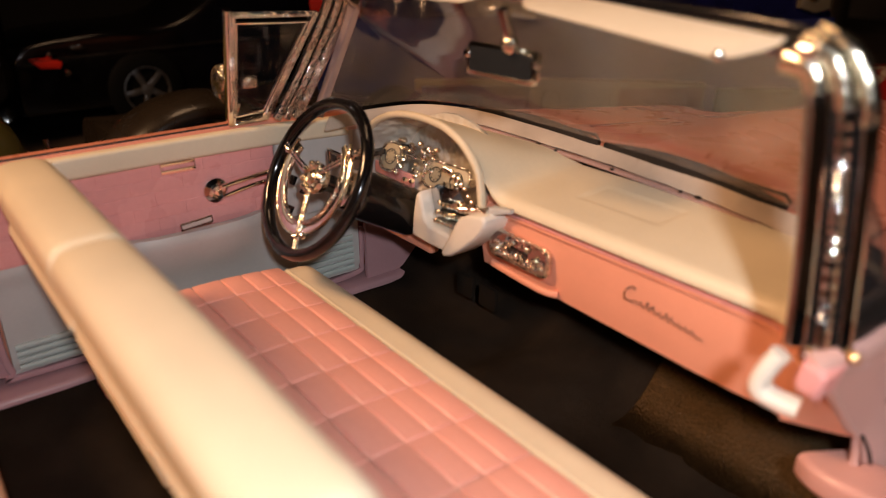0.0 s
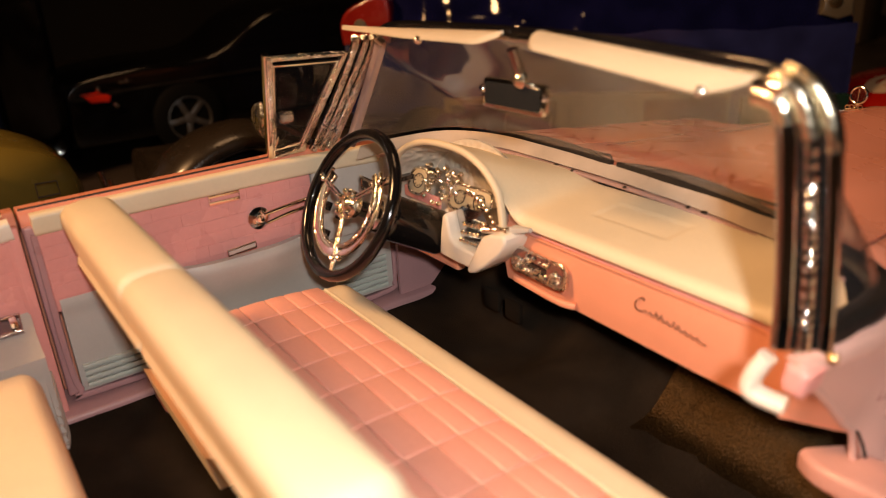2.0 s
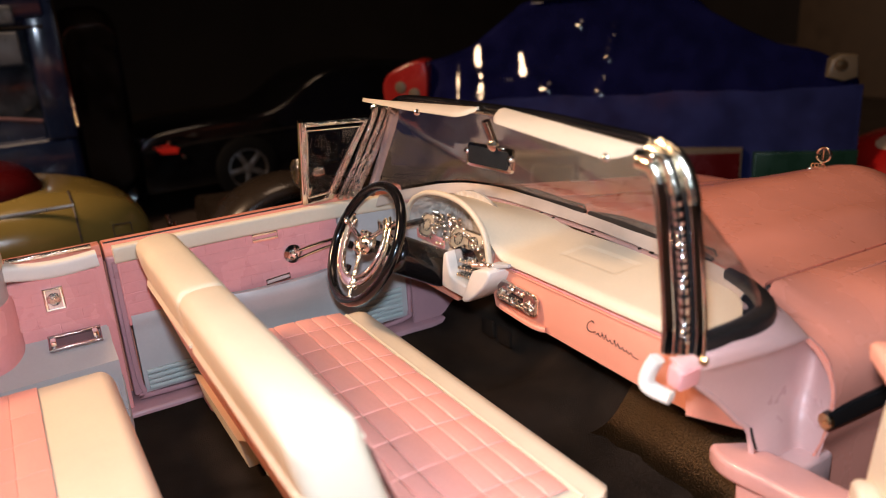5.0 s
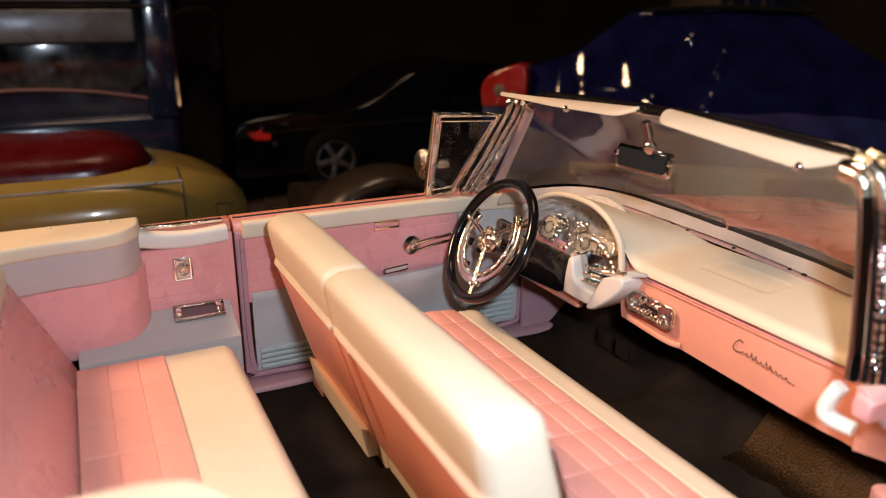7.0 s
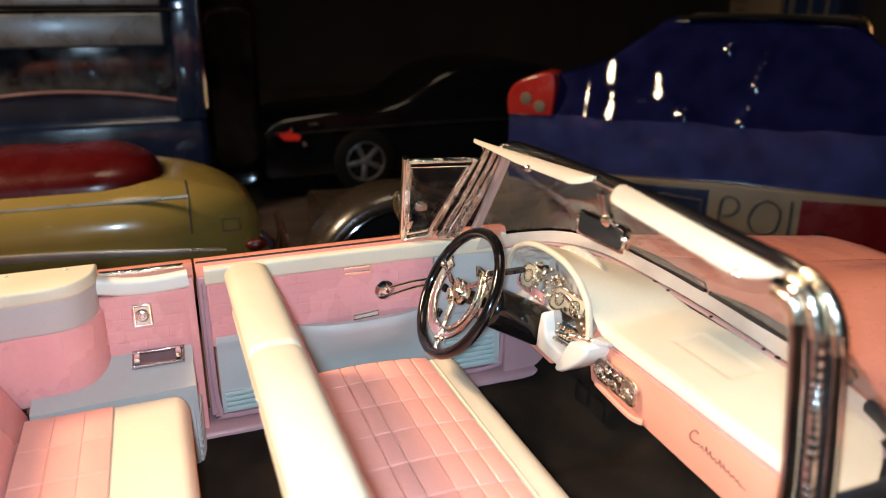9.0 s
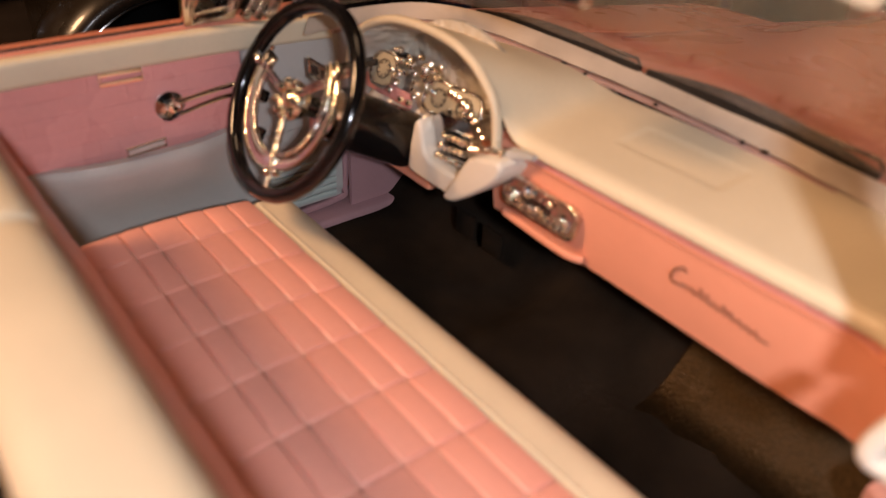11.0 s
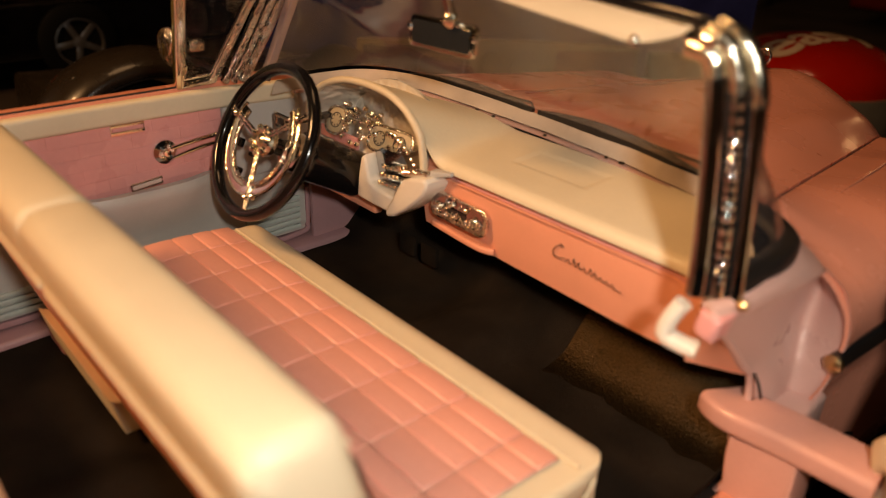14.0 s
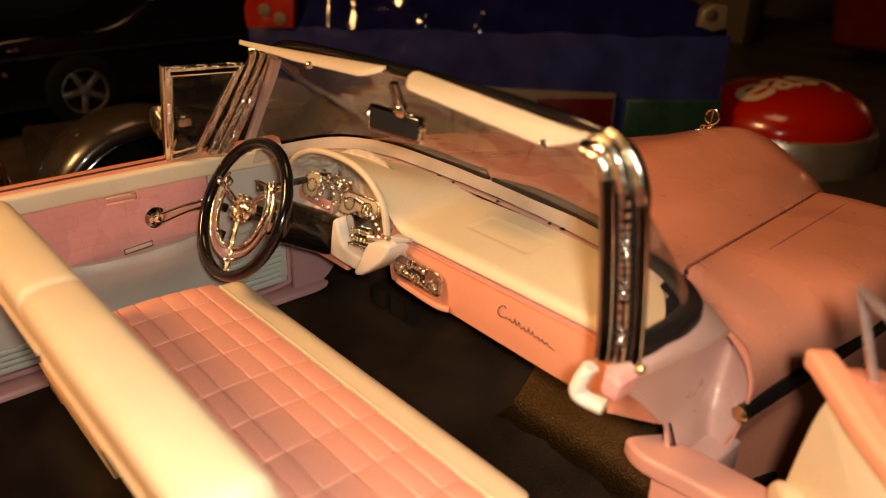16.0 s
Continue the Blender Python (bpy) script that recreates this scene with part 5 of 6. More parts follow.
for s in (-1, 1):
    # wings that carry the backrest round to the sides, with a thick cream cap
    def plan(grow, dy=0.0, s=s):
        inner = [(3.15, -8.7), (3.5, -7.9), (3.68, -7.1), (3.72, -6.45), (3.86, -6.06), (4.2, -5.82), (4.55, -5.76)]
        shift = 0.0 if s < 0 else -0.18
        line = smooth_line([(a - grow + shift * (a < 4.4), c + grow * 0.6 + dy) for a, c in inner], 5) + [(4.70, -5.76 + grow * 0.6 + dy), (4.70, -8.7)]
        return [(s * a, c) for a, c in line]
    wg = part("seat_wing", prism(bmesh.new(), plan(-0.10, 0.12), "z", 3.5, 4.86, 0.05, 3), PINK_DOOR, car, "pink moulded wing beside the rear seat")
    for q in (-6.9, -6.35):
        part("wing_seam", sweep(bmesh.new(), [(s * (3.84 if s < 0 else 3.66), q, 3.62), (s * (3.84 if s < 0 else 3.66), q, 4.8)], circle(0.016, 6), up=(0, 1, 0)), PINK_DOOR, wg)
    part("wing_cap", prism(bmesh.new(), plan(0.0), "z", 4.80, 5.44, 0.06, 4), LILACGREY, wg, "thick lilac-grey wing cap with a cream lip")
    part("cap_bead", prism(bmesh.new(), plan(0.05), "z", 5.38, 5.62, 0.06, 4), CREAM, wg)
    for q in (-7.1, -6.2):
        part("cap_pip", lathe(bmesh.new(), [(0.04, 5.60), (0.04, 5.64), (0.001, 5.66)], Matrix.Translation((s * 4.5, q, 0)), 10), CREAM, wg)
    # side trim of the rear compartment
    b = box(bmesh.new(), min(s * 4.72, s * 4.50), max(s * 4.72, s * 4.50), -5.9, -4.28, 3.7, 5.02, 0.04)
    rt = part("rear_trim_board", b, PINK_DOOR, car, "pink quilted rear side trim")
    b = sweep(bmesh.new(), smooth_line([(s * 4.58, -5.78, 5.24), (s * 4.58, -5.3, 5.16), (s * 4.58, -4.8, 5.14), (s * 4.58, -4.26, 5.18)], 5), rounded(0.13, 0.15, 0.08, 4))
    part("rear_trim_cap", b, WHITE, rt)
    for r in range(5):
        z0 = 3.9 + r * 0.22
        y = -5.85 - (0.35 if r % 2 else 0)
        while y < -4.4:
            ya, yb = max(y, -5.85), min(y + 0.75, -4.36)
            if yb - ya > 0.12:
                mm = basis((s * 4.5, (ya + yb) / 2, z0 + 0.11), (0, -s, 0), (0, 0, 1))
                part("quilted_panel", pad(bmesh.new(), mm, yb - ya - 0.004, 0.217, 0.004, 0.005, 0.007), PINK_DOOR, rt)
            y += 0.75
    def arm_fn(u, v, s=s):
        y = -6.95 + 2.6 * u
        k = min(v / 0.4, 1)
        if v < 0.45:
            kk = v / 0.45
            return (s * (4.52 - kk * (1.0 + 0.12 * (1 - u))), y, 3.90 - 0.34 * kk ** 0.8)
        kk = (v - 0.45) / 0.55
        return (s * (3.52 - 0.12 * (1 - u) + 0.25 * kk), y, 3.56 - 1.66 * kk ** 0.8)
    ar = part("rear_armrest", sheet(bmesh.new(), 20, 20, arm_fn, 0.12, (s * 0.8, 0, -0.6)), GREY, car, "pale grey moulded rear armrest")
    b = sheet(bmesh.new(), 8, 14, lambda u, v: (s * (4.55 - 1.0 * u), -4.33 - 0.1 * u * u, 1.75 + 2.12 * v - 0.30 * u * v), 0.1, (0, -1, 0))
    part("armrest_end", b, GREY, ar)
    for k in range(6):
        z = 1.95 + 0.17 * k
        b = sweep(bmesh.new(), smooth_line([(s * 4.52, -4.32, z), (s * 4.0, -4.34, z), (s * 3.62, -4.42, z)], 4), rounded(0.05, 0.06, 0.04, 3))
        part("rib", b, GREY, ar)
    b = sweep(bmesh.new(), [(s * 4.12, -5.36, 3.80), (s * 4.40, -5.34, 3.93), (s * 4.40, -4.48, 3.92), (s * 4.12, -4.5, 3.79)], rounded(0.04, 0.035, 0.02, 3), True, (0, 0, 1))
    hn = part("rear_pull", b, DARKCHROME, ar, "dark chrome-framed rear door pull")
    b = sheet(bmesh.new(), 2, 2, lambda u, v: (s * (4.40 - 0.28 * u), -5.33 + 0.82 * v, 3.905 - 0.125 * u), 0.03)
    part("pull_well", b, WELL, hn)
    for y in (-5.28, -4.58):
        part("pull_end", box(bmesh.new(), min(s * 4.4, s * 4.14), max(s * 4.4, s * 4.14), y - 0.05, y + 0.05, 3.80, 3.95, 0.02, 2), CHROME, hn)
    b = sweep(bmesh.new(), [(s * 4.46, -5.24, 4.43), (s * 4.46, -5.24, 4.82), (s * 4.46, -4.96, 4.82), (s * 4.46, -4.96, 4.43)], rounded(0.035, 0.03, 0.015, 2), True, (1, 0, 0))
    bd = part("rear_badge", b, CHROME, rt, "square chrome badge")
    mm = basis((s * 4.47, -5.1, 4.62), (0, -s, 0), (0, 0, 1))
    part("badge_face", placed(prism(bmesh.new(), rounded(0.13, 0.17, 0.03, 2), "z", 0.0, 0.03), mm), DARKCHROME, bd)
    part("badge_boss", placed(lathe(bmesh.new(), [(0.11, 0), (0.115, 0.03), (0.08, 0.05), (0.05, 0.04), (0.03, 0.07), (0.001, 0.075)], Matrix.Translation((0, 0, 0.03)), 14), mm), CRINKLE, bd)
b = sweep(bmesh.new(), smooth_line([(-4.70, -5.72, 5.40), (-4.70, -5.2, 5.385), (-4.70, -4.32, 5.385)], 6), rounded(0.06, 0.035, 0.02, 3))
part("sill_strip", b, CRINKLE, car, "crinkled chrome strip behind the driver's door")
b = box(bmesh.new(), -4.7, -4.5, -4.34, -4.18, 1.9, 5.2, 0.03)
part("rear_jamb", b, PINK_DOOR, car, "lilac-pink door jamb")

# ---- the open passenger door, swung about half open ----
DOOR = basis((5.86, 2.72, 0), (0.73, -0.68, 0), (0.68, 0.73, 0))
def door_loft(bm, outline, w0, w1, r):
    """Extrudes a (run, height) outline through the door's thickness."""
    return placed(prism(bm, [(a, c) for a, c in outline], "y", w0, w1, r, 3), DOOR)


pd = part("passenger_door", door_loft(bmesh.new(), [(0.02, 1.4), (-0.06, 3.4), (0.2, 4.8), (0.15, 5.22), (0.5, 5.34), (5.9, 5.36), (5.9, 1.4)], 0.10, 0.62, 0.08), PINK_BODY, car, "half-open pink door showing its cream inner side")
b = door_loft(bmesh.new(), smooth_line([(-0.02, 1.6), (-0.10, 3.0), (-0.02, 3.7), (0.14, 4.5), (0.28, 4.93)], 4) + [(5.8, 4.96), (5.8, 1.6)], -0.02, 0.14, 0.06)
part("door_inner_panel", b, CREAM, pd, "cream inner door panel")
cap = [DOOR @ Vector(q) for q in smooth_line([(-0.16, 0.02, 5.14), (0.05, 0.02, 5.17), (0.5, 0.03, 5.12), (1.2, 0.04, 5.06), (3, 0.04, 5.08), (5.8, 0.04, 5.08)], 6)]
part("door_cap", sweep(bmesh.new(), cap, lambda t: rounded(0.16 * min(1, 0.35 + t * 9), 0.13 * min(1, 0.35 + t * 9), 0.08 * min(1, 0.35 + t * 9), 5)), SALMON, pd, "salmon door cap with a rounded tip")
roll = [DOOR @ Vector(q) for q in smooth_line([(-0.05, -0.02, 3.15), (0.25, -0.10, 3.42), (0.9, -0.16, 3.5), (3, -0.2, 3.5), (5.7, -0.2, 3.5)], 6)]
part("door_roll", sweep(bmesh.new(), roll, rounded(0.14, 0.2, 0.1, 5)), CREAM, pd, "soft cream roll along the door panel")
loop = [DOOR @ Vector(q) for q in ((0.57, 0.27, 5.28), (0.41, -0.05, 6.3), (1.5, -0.1, 6.35), (1.4, 0.27, 5.3))]
part("vent_window", bar(bmesh.new(), loop, 0.04, 0.045, 0.02, (0.68, 0.73, 0), True), SURROUND, pd, "chrome vent window frame")


# ---- other models on the table ----
def tyre(parent, c, r, w, axis=(1, 0, 0), rim=None, spokes=5):
    m = basis(c, Vector(axis).orthogonal(), Vector(axis).cross(Vector(axis).orthogonal()))
    t = part("wheel", lathe(bmesh.new(), [(r * 0.6, -w), (r * 0.9, -w), (r, -w * 0.7), (r, w * 0.7), (r * 0.9, w), (r * 0.62, w), (r * 0.6, w * 0.6)], m, 36), TYRE, parent, "black tyre")
    if rim:
        part("rim", lathe(bmesh.new(), [(r * 0.62, w * 0.2), (r * 0.64, w * 0.9), (r * 0.58, w * 0.95), (r * 0.55, w * 0.5), (r * 0.54, w * 0.3)], m, 36), rim, t)
        for k in range(spokes):
            b2 = box(bmesh.new(), 0.08, r * 0.58, -r * 0.08, r * 0.08, w * 0.5, w * 0.75, 0.04, 2)
            part("spoke", placed(b2, m @ Matrix.Rotation(2 * math.pi * k / spokes, 4, "Z")), rim, t)
        part("hub", lathe(bmesh.new(), [(r * 0.16, w * 0.3), (r * 0.16, w * 0.8), (0.001, w * 0.9)], m, 16), rim, t)
    return t


# olive roadster with a red interior
oc = thing("model_car", (-17.2, -8, TZ), "olive-gold model roadster with dark red interior", "model car", "background model cars")
def olive_ring(t):
    k = max((t - 0.62) / 0.38, 0)
    f = math.sqrt(max(1 - k ** 2.6, 0.0)) * 0.93 + 0.07
    return rounded(3.3 * f, 2.25 * f, 1.5 * f, 8)
b = sweep(bmesh.new(), [(-17.2, -16 + 14.6 * i / 40, 2.4 - 0.1 * (i / 40)) for i in range(41)], olive_ring)
ob_ = part("body", b, OLIVE, oc, "olive-gold enamel body")
part("waist_bead", sweep(bmesh.new(), smooth_line([(-13.88, -15.5, 3.0), (-13.86, -9, 2.90), (-13.86, -5.0, 2.62), (-13.98, -2.9, 2.42)], 5), lambda t: rounded(0.06, 0.13 * (1 - 0.8 * t ** 3), 0.03, 3)), SILVER, ob_, "tapered chrome side trim")
seam_t = (-3.85 + 16) / 14.6
part("panel_seam", tube(bmesh.new(), [(-17.2 + c[0], -3.85, 2.4 - 0.1 * seam_t + c[1]) for c in olive_ring(seam_t)[:9]], 0.035, 6, up=(0, 1, 0)), INK, ob_)
part("panel_seam", sweep(bmesh.new(), [(-20, -3.85, 4.05), (-14.9, -3.85, 4.03)], rounded(0.02, 0.03, 0.01, 2)), INK, ob_)
part("chrome_edge", tube(bmesh.new(), [(-14.36, -15.5, 4.17), (-14.36, -3.85, 4.12)], 0.06, 8), SILVER, ob_)
part("fuel_flap", sweep(bmesh.new(), [(-13.98, -2.95, 3.40), (-13.93, -2.95, 3.05), (-14.02, -2.42, 3.02), (-14.10, -2.42, 3.36)], circle(0.022, 6), True, (1, 0, 0)), INK, ob_, "dark outline of a small flap")
def tonneau(u, v):
    y = -15 + 10.6 * u
    a = math.pi * v
    e = math.sqrt(max(1 - max((u - 0.8) / 0.2, 0) ** 2, 0))
    return (-17.0 + 2.3 * math.cos(a) * (0.3 + 0.7 * e), y, 4.2 + (1.22 + 0.03 * math.sin(y * 2)) * math.sin(a) ** 0.7 * (0.15 + 0.85 * e))
part("tonneau", sheet(bmesh.new(), 36, 22, tonneau, 0.1), RED, oc, "dark red folded interior cover")
for wy in (-13.5, -5.0):
    for wx in (-15.5, -18.9):
        tyre(oc, (wx, wy, TZ + 1.7), 1.7, 0.35)
lens = bmesh.new()
bmesh.ops.create_icosphere(lens, subdivisions=3, radius=0.26, matrix=Matrix.Translation((-14.35, -1.95, 2.35)) @ Matrix.Diagonal((0.7, 1.3, 0.75, 1)))
part("tail_lamp", lens, RED, oc, "small red tail lamp")
for gx in (-14.5, -15.6):
    part("bumper_guard", sweep(bmesh.new(), smooth_line([(gx, -1.25, 1.2), (gx + 0.05, -1.0, 2.2), (gx, -1.1, 3.0)], 5), lambda t: circle(0.13 - 0.05 * t, 10), up=(0, 1, 0)), DARKCHROME, oc)
part("bumper", tube(bmesh.new(), smooth_line([(-19.5, -1.6, 1.3), (-17, -1.05, 1.3), (-14.6, -1.5, 1.3)], 6), 0.2, 10), CHROME, oc)

# dark taupe fendered car
dc = thing("model_car", (-16, 1.6, TZ), "dark taupe model car with a rounded fender", "model car", "background model cars")
ARC = smooth_line([(2.62, -0.35), (2.66, -0.02), (2.80, 0.06), (3.02, -0.02), (3.22, -0.35), (3.30, -0.9), (3.25, -1.6), (3.0, -2.4), (2.7, -2.7)], 4)
def arch_fender(u, v):
    r, w = ARC[round(v * (len(ARC) - 1))]
    a = radians(-20 + 220 * u)
    return (-13.0 + w, 2.55 + r * math.cos(a), 0.80 + r * math.sin(a))
fd = part("fender", sheet(bmesh.new(), 60, len(ARC) - 1, arch_fender), DUN, dc, "wide rounded taupe fender", 60)
part("fender_bead", tube(bmesh.new(), [(-12.99, 2.55 + 2.66 * math.cos(a), 0.80 + 2.66 * math.sin(a)) for a in [radians(-15 + 5 * i) for i in range(43)]], 0.045, 8, up=(1, 0, 0)), DARKMET, fd)
tyre(dc, (-13.8, 2.55, TZ + 1.75), 1.75, 0.4, rim=DARKMET, spokes=6)
b = sweep(bmesh.new(), [(-18.4, y, 1.35) for y in (0.9, 1.6, 4, 8, 13)], lambda t: rounded(2.3, 1.15 - 0.3 * t, 0.95 - 0.3 * t, 6))
part("body", b, DUN, dc)
tyre(dc, (-15.8, 10.5, TZ + 1.62), 1.62, 0.4, rim=DARKMET)

# black saloon
kc = thing("model_car", (-31, 11, TZ), "glossy black model saloon with a red tail lamp", "model car", "background model cars")
b = prism(bmesh.new(), smooth_line([(0.4, 0.9), (0.3, 2.4), (0.7, 3.7), (3.5, 4.1), (7.2, 4.3), (10.5, 6.0), (15.5, 6.1), (19, 4.5), (25, 3.9), (26.3, 2.4), (26, 0.9)], 5), "x", -34.5, -28.4, 0.45, 5)
kb = part("body", b, BLACKCAR, kc, "glossy black enamel body")
part("sill_line", tube(bmesh.new(), [(-28.32, 1.0, 3.2), (-28.32, 10, 3.3), (-28.32, 25, 3.1)], 0.05, 6), DARKMET, kb)
b = prism(bmesh.new(), smooth_line([(8.2, 4.5), (10.8, 5.75), (15, 5.8), (17.6, 4.55)], 5), "x", -28.44, -28.36)
part("side_window", b, BLACKCAR, kb, "dark side window")
part("tail_lamp", prism(bmesh.new(), [(0.95, 3.25), (1.35, 2.86), (2.1, 2.80), (2.2, 3.05), (1.8, 3.30)], "x", -28.75, -28.28, 0.06, 2), LENS, kb, "red tail lamp")
# Chrome beads added to stand for highlights on the black enamel.
for gy, gz in ((1.75, 3.42), (2.35, 2.62), (3.0, 3.62)):
    part("highlight_bead", lathe(bmesh.new(), [(0.001, -0.05), (0.14, -0.02), (0.10, 0.05), (0.001, 0.07)], basis((-28.25, gy, gz), (0, 1, 0.2), (0, 0, 1)), 10), CHROME, kb, "small chrome bead added as a highlight")
part("door_handle", box(bmesh.new(), -28.4, -28.2, 2.6, 3.2, 3.55, 3.66, 0.03, 2), CHROME, kb)
for wy in (5.5, 21.4):
    tyre(kc, (-28.6, wy, TZ + 1.8), 1.7, 0.38, (1, 0, 0), ALLOY)
    tyre(kc, (-34.2, wy, TZ + 1.8), 1.7, 0.38, (-1, 0, 0), ALLOY)

# tall navy van at the back
nv = thing("model_van", (-29, -11, TZ), "tall navy blue model van with a glossy window", "model van", "background model cars")
b = box(bmesh.new(), -36, -26.2, -24, -2.3, TZ + 0.8, 4.7, 0.4)
nb = part("body", b, NAVY, nv)
for y0, y1 in ((-3.5, -2.3), (-14.6, -13.6), (-24, -23)):
    part("pillar", box(bmesh.new(), -26.9, -26.15, y0, y1, 4.5, 12.6, 0.15), NAVY, nb)
part("roof", box(bmesh.new(), -36, -26.1, -24, -2.3, 9.2, 13.2, 0.5), NAVY, nb)
part("back_panel", box(bmesh.new(), -36, -35, -24, -2.3, 4.6, 9.4), NAVY, nb)
for y0, y1 in ((-13.6, -3.5), (-23, -14.6)):
    wn = part("window", box(bmesh.new(), -26.75, -26.6, y0, y1, 4.6, 9.3, 0.03, 2), DUSTY, nb, "dark dusty window")
    arc = smooth_line([(y0 + 0.05, 5.45), (y0 + 2.6, 5.75), (y0 + 5.2, 5.9), (y1 - 2.2, 5.72), (y1 - 0.05, 5.35)], 6)
    part("seat_back", prism(bmesh.new(), arc + [(y1 - 0.05, 4.62), (y0 + 0.05, 4.62)], "x", -26.62, -26.5), NAVY, wn, "blue seat back behind the window")
    part("seat_piping", tube(bmesh.new(), [(-26.5, a, c) for a, c in arc], 0.09, 8), WELL, wn, "dull mauve piping along the seat back")
for z0, z1 in ((7.72, 9.10), (9.32, 10.1)):
    part("roof_rail", box(bmesh.new(), -26.3, -25.95, -23.6, -3.75, z0, z1, 0.12, 3), RAIL, nb, "pale grey roof rail")
part("corner_bead", tube(bmesh.new(), [(-26.12, -2.28, 5.0), (-26.12, -2.28, 11.5)], 0.07, 8, up=(0, 1, 0)), CHROME, nb)
part("gutter", tube(bmesh.new(), [(-26.0, -23.5, 9.2), (-26.0, -2.8, 9.2)], 0.07, 8), DARKMET, nb)
for wy in (-20, -6):
    tyre(nv, (-26.9, wy, TZ + 1.9), 1.9, 0.45, (1, 0, 0), ALLOY)
    tyre(nv, (-35.2, wy, TZ + 1.9), 1.9, 0.45, (-1, 0, 0), ALLOY)

# tall brown-black car beside the van
tc = thing("model_car", (-33, -0.6, TZ), "tall brown-black model car with a rounded back", "model car", "background model cars")
b = sweep(bmesh.new(), smooth_line([(-42, -0.7, 5.0), (-36, -0.7, 5.0), (-31.5, -0.7, 5.0), (-30.4, -0.7, 4.9)], 6), lambda t: rounded(1.35 - 0.3 * max(t - 0.8, 0) * 5, 5.0 - 1.2 * max(t - 0.75, 0) * 4, 1.0 - 0.3 * max(t - 0.8, 0) * 5, 6))
part("body", b, BROWNBLACK, tc, "glossy brown-black body")
for wx in (-39, -32.5):
    tyre(tc, (wx, 0.75, TZ + 1.6), 1.6, 0.3, (0, 1, 0))
    tyre(tc, (wx, -2.1, TZ + 1.6), 1.6, 0.3, (0, -1, 0))

# glazed blue car
bc = thing("ceramic_car", (-15, 18, TZ), "glossy cobalt-blue glazed ceramic car with a red lamp", "ceramic ornament")
S0, SD = Vector((-19.9, 9.6, 0)), Vector((14, 15, 0)).normalized()
SN = Vector((-SD.y, SD.x, 0))
mb = Matrix((SD, SN, Vector((0, 0, 1)))).transposed().to_4x4()
mb.translation = S0
def glazed(name, outline, d0, d1, mat, parent, r=0.35, label="", lean=0.0):
    m = mb @ Matrix(((1, 0, 0, 0), (0, 1, lean, -4.9 * lean), (0, 0, 1, 0), (0, 0, 0, 1)))
    return part(name, placed(prism(bmesh.new(), outline, "y", d0, d1, r, 4), m), mat, parent, label, 45)
def lean_y(z):
    """How far the glazed face falls back with height."""
    h = max(z - 5.0, 0)
    return 0.463 * h - 0.0175 * h * h


def folds(x, z):
    """Finger-made flutes and bumps in the glazed clay."""
    y = 0.0
    bend = 4.13 + 0.09 * math.sin((z - 5.1) * 2.6)
    for c, s, g in ((3.2, 0.21 * window(z, 4.4, 6.6), 0.11),
                    (bend, 0.235 * window(z, 5.0, 7.4), 0.24 + 0.06 * math.sin(z * 4)),
                    (6.05 - 0.16 * (z - 5.9), 0.29 * window(z, 5.85, 7.0), 0.24 + 0.14 * window(z, 5.5, 6.3))):
        q = (x - c) / g
        if abs(q) < 12:
            y -= s * g * 0.886 * math.erf(q) * math.exp(-(q / 4) ** 2)
    for c, h, g, a in ((7.1, 5.45, 0.30, 0.125), (8.45, 7.9, 0.2, 0.085), (9.3, 5.3, 0.26, 0.098), (9.42, 5.65, 0.2, 0.075), (9.62, 6.6, 0.22, 0.083), (9.72, 6.95, 0.22, 0.083), (9.8, 7.3, 0.2, 0.075), (9.9, 7.8, 0.16, 0.06), (6.2, 4.0, 0.3, 0.06), (5.2, 4.55, 0.2, 0.04)):
        q = ((x - c) ** 2 + (z - h) ** 2) / (g * g)
        if q < 16:
            y -= a * math.exp(-q)
    return y


def faced(name, x0, x1, low, high, mat, parent, label="", nx=150, nz=22, lean=1.0):
    """A finely divided glazed face between two edges, modelled by hand."""
    def fn(u, v):
        x = x0 + (x1 - x0) * u
        z = low(x) + (high(x) - low(x)) * v
        k = 0.10 * max((2 * u - 1) ** 30 if u > 0.5 else 0, (2 * v - 1) ** 30 if v > 0.5 and lean else 0)
        return mb @ Vector((x, lean * lean_y(z) + k + folds(x, z) + 0.05, z))
    return part(name, sheet(bmesh.new(), nx, nz, fn, 0.05, tuple(SN)), mat, parent, label, 60)


up = [(1.95, 6.72), (2.6, 6.85), (3.8, 7.3), (4.6, 7.9), (5.4, 8.5), (6.3, 8.98), (9.5, 9.02), (12.7, 8.85), (13.7, 8.15), (14.8, 7.5), (16.2, 6.8), (17.8, 6.4), (19.0, 5.75), (19.15, 5.3)]
def roofline(x):
    return float(np.interp(x, [a for a, _ in up], [c for _, c in up]))


def waist(x):
    return 5.1 + 0.05 * math.sin(1.1 * x) + 0.03 * math.sin(2.7 * x)


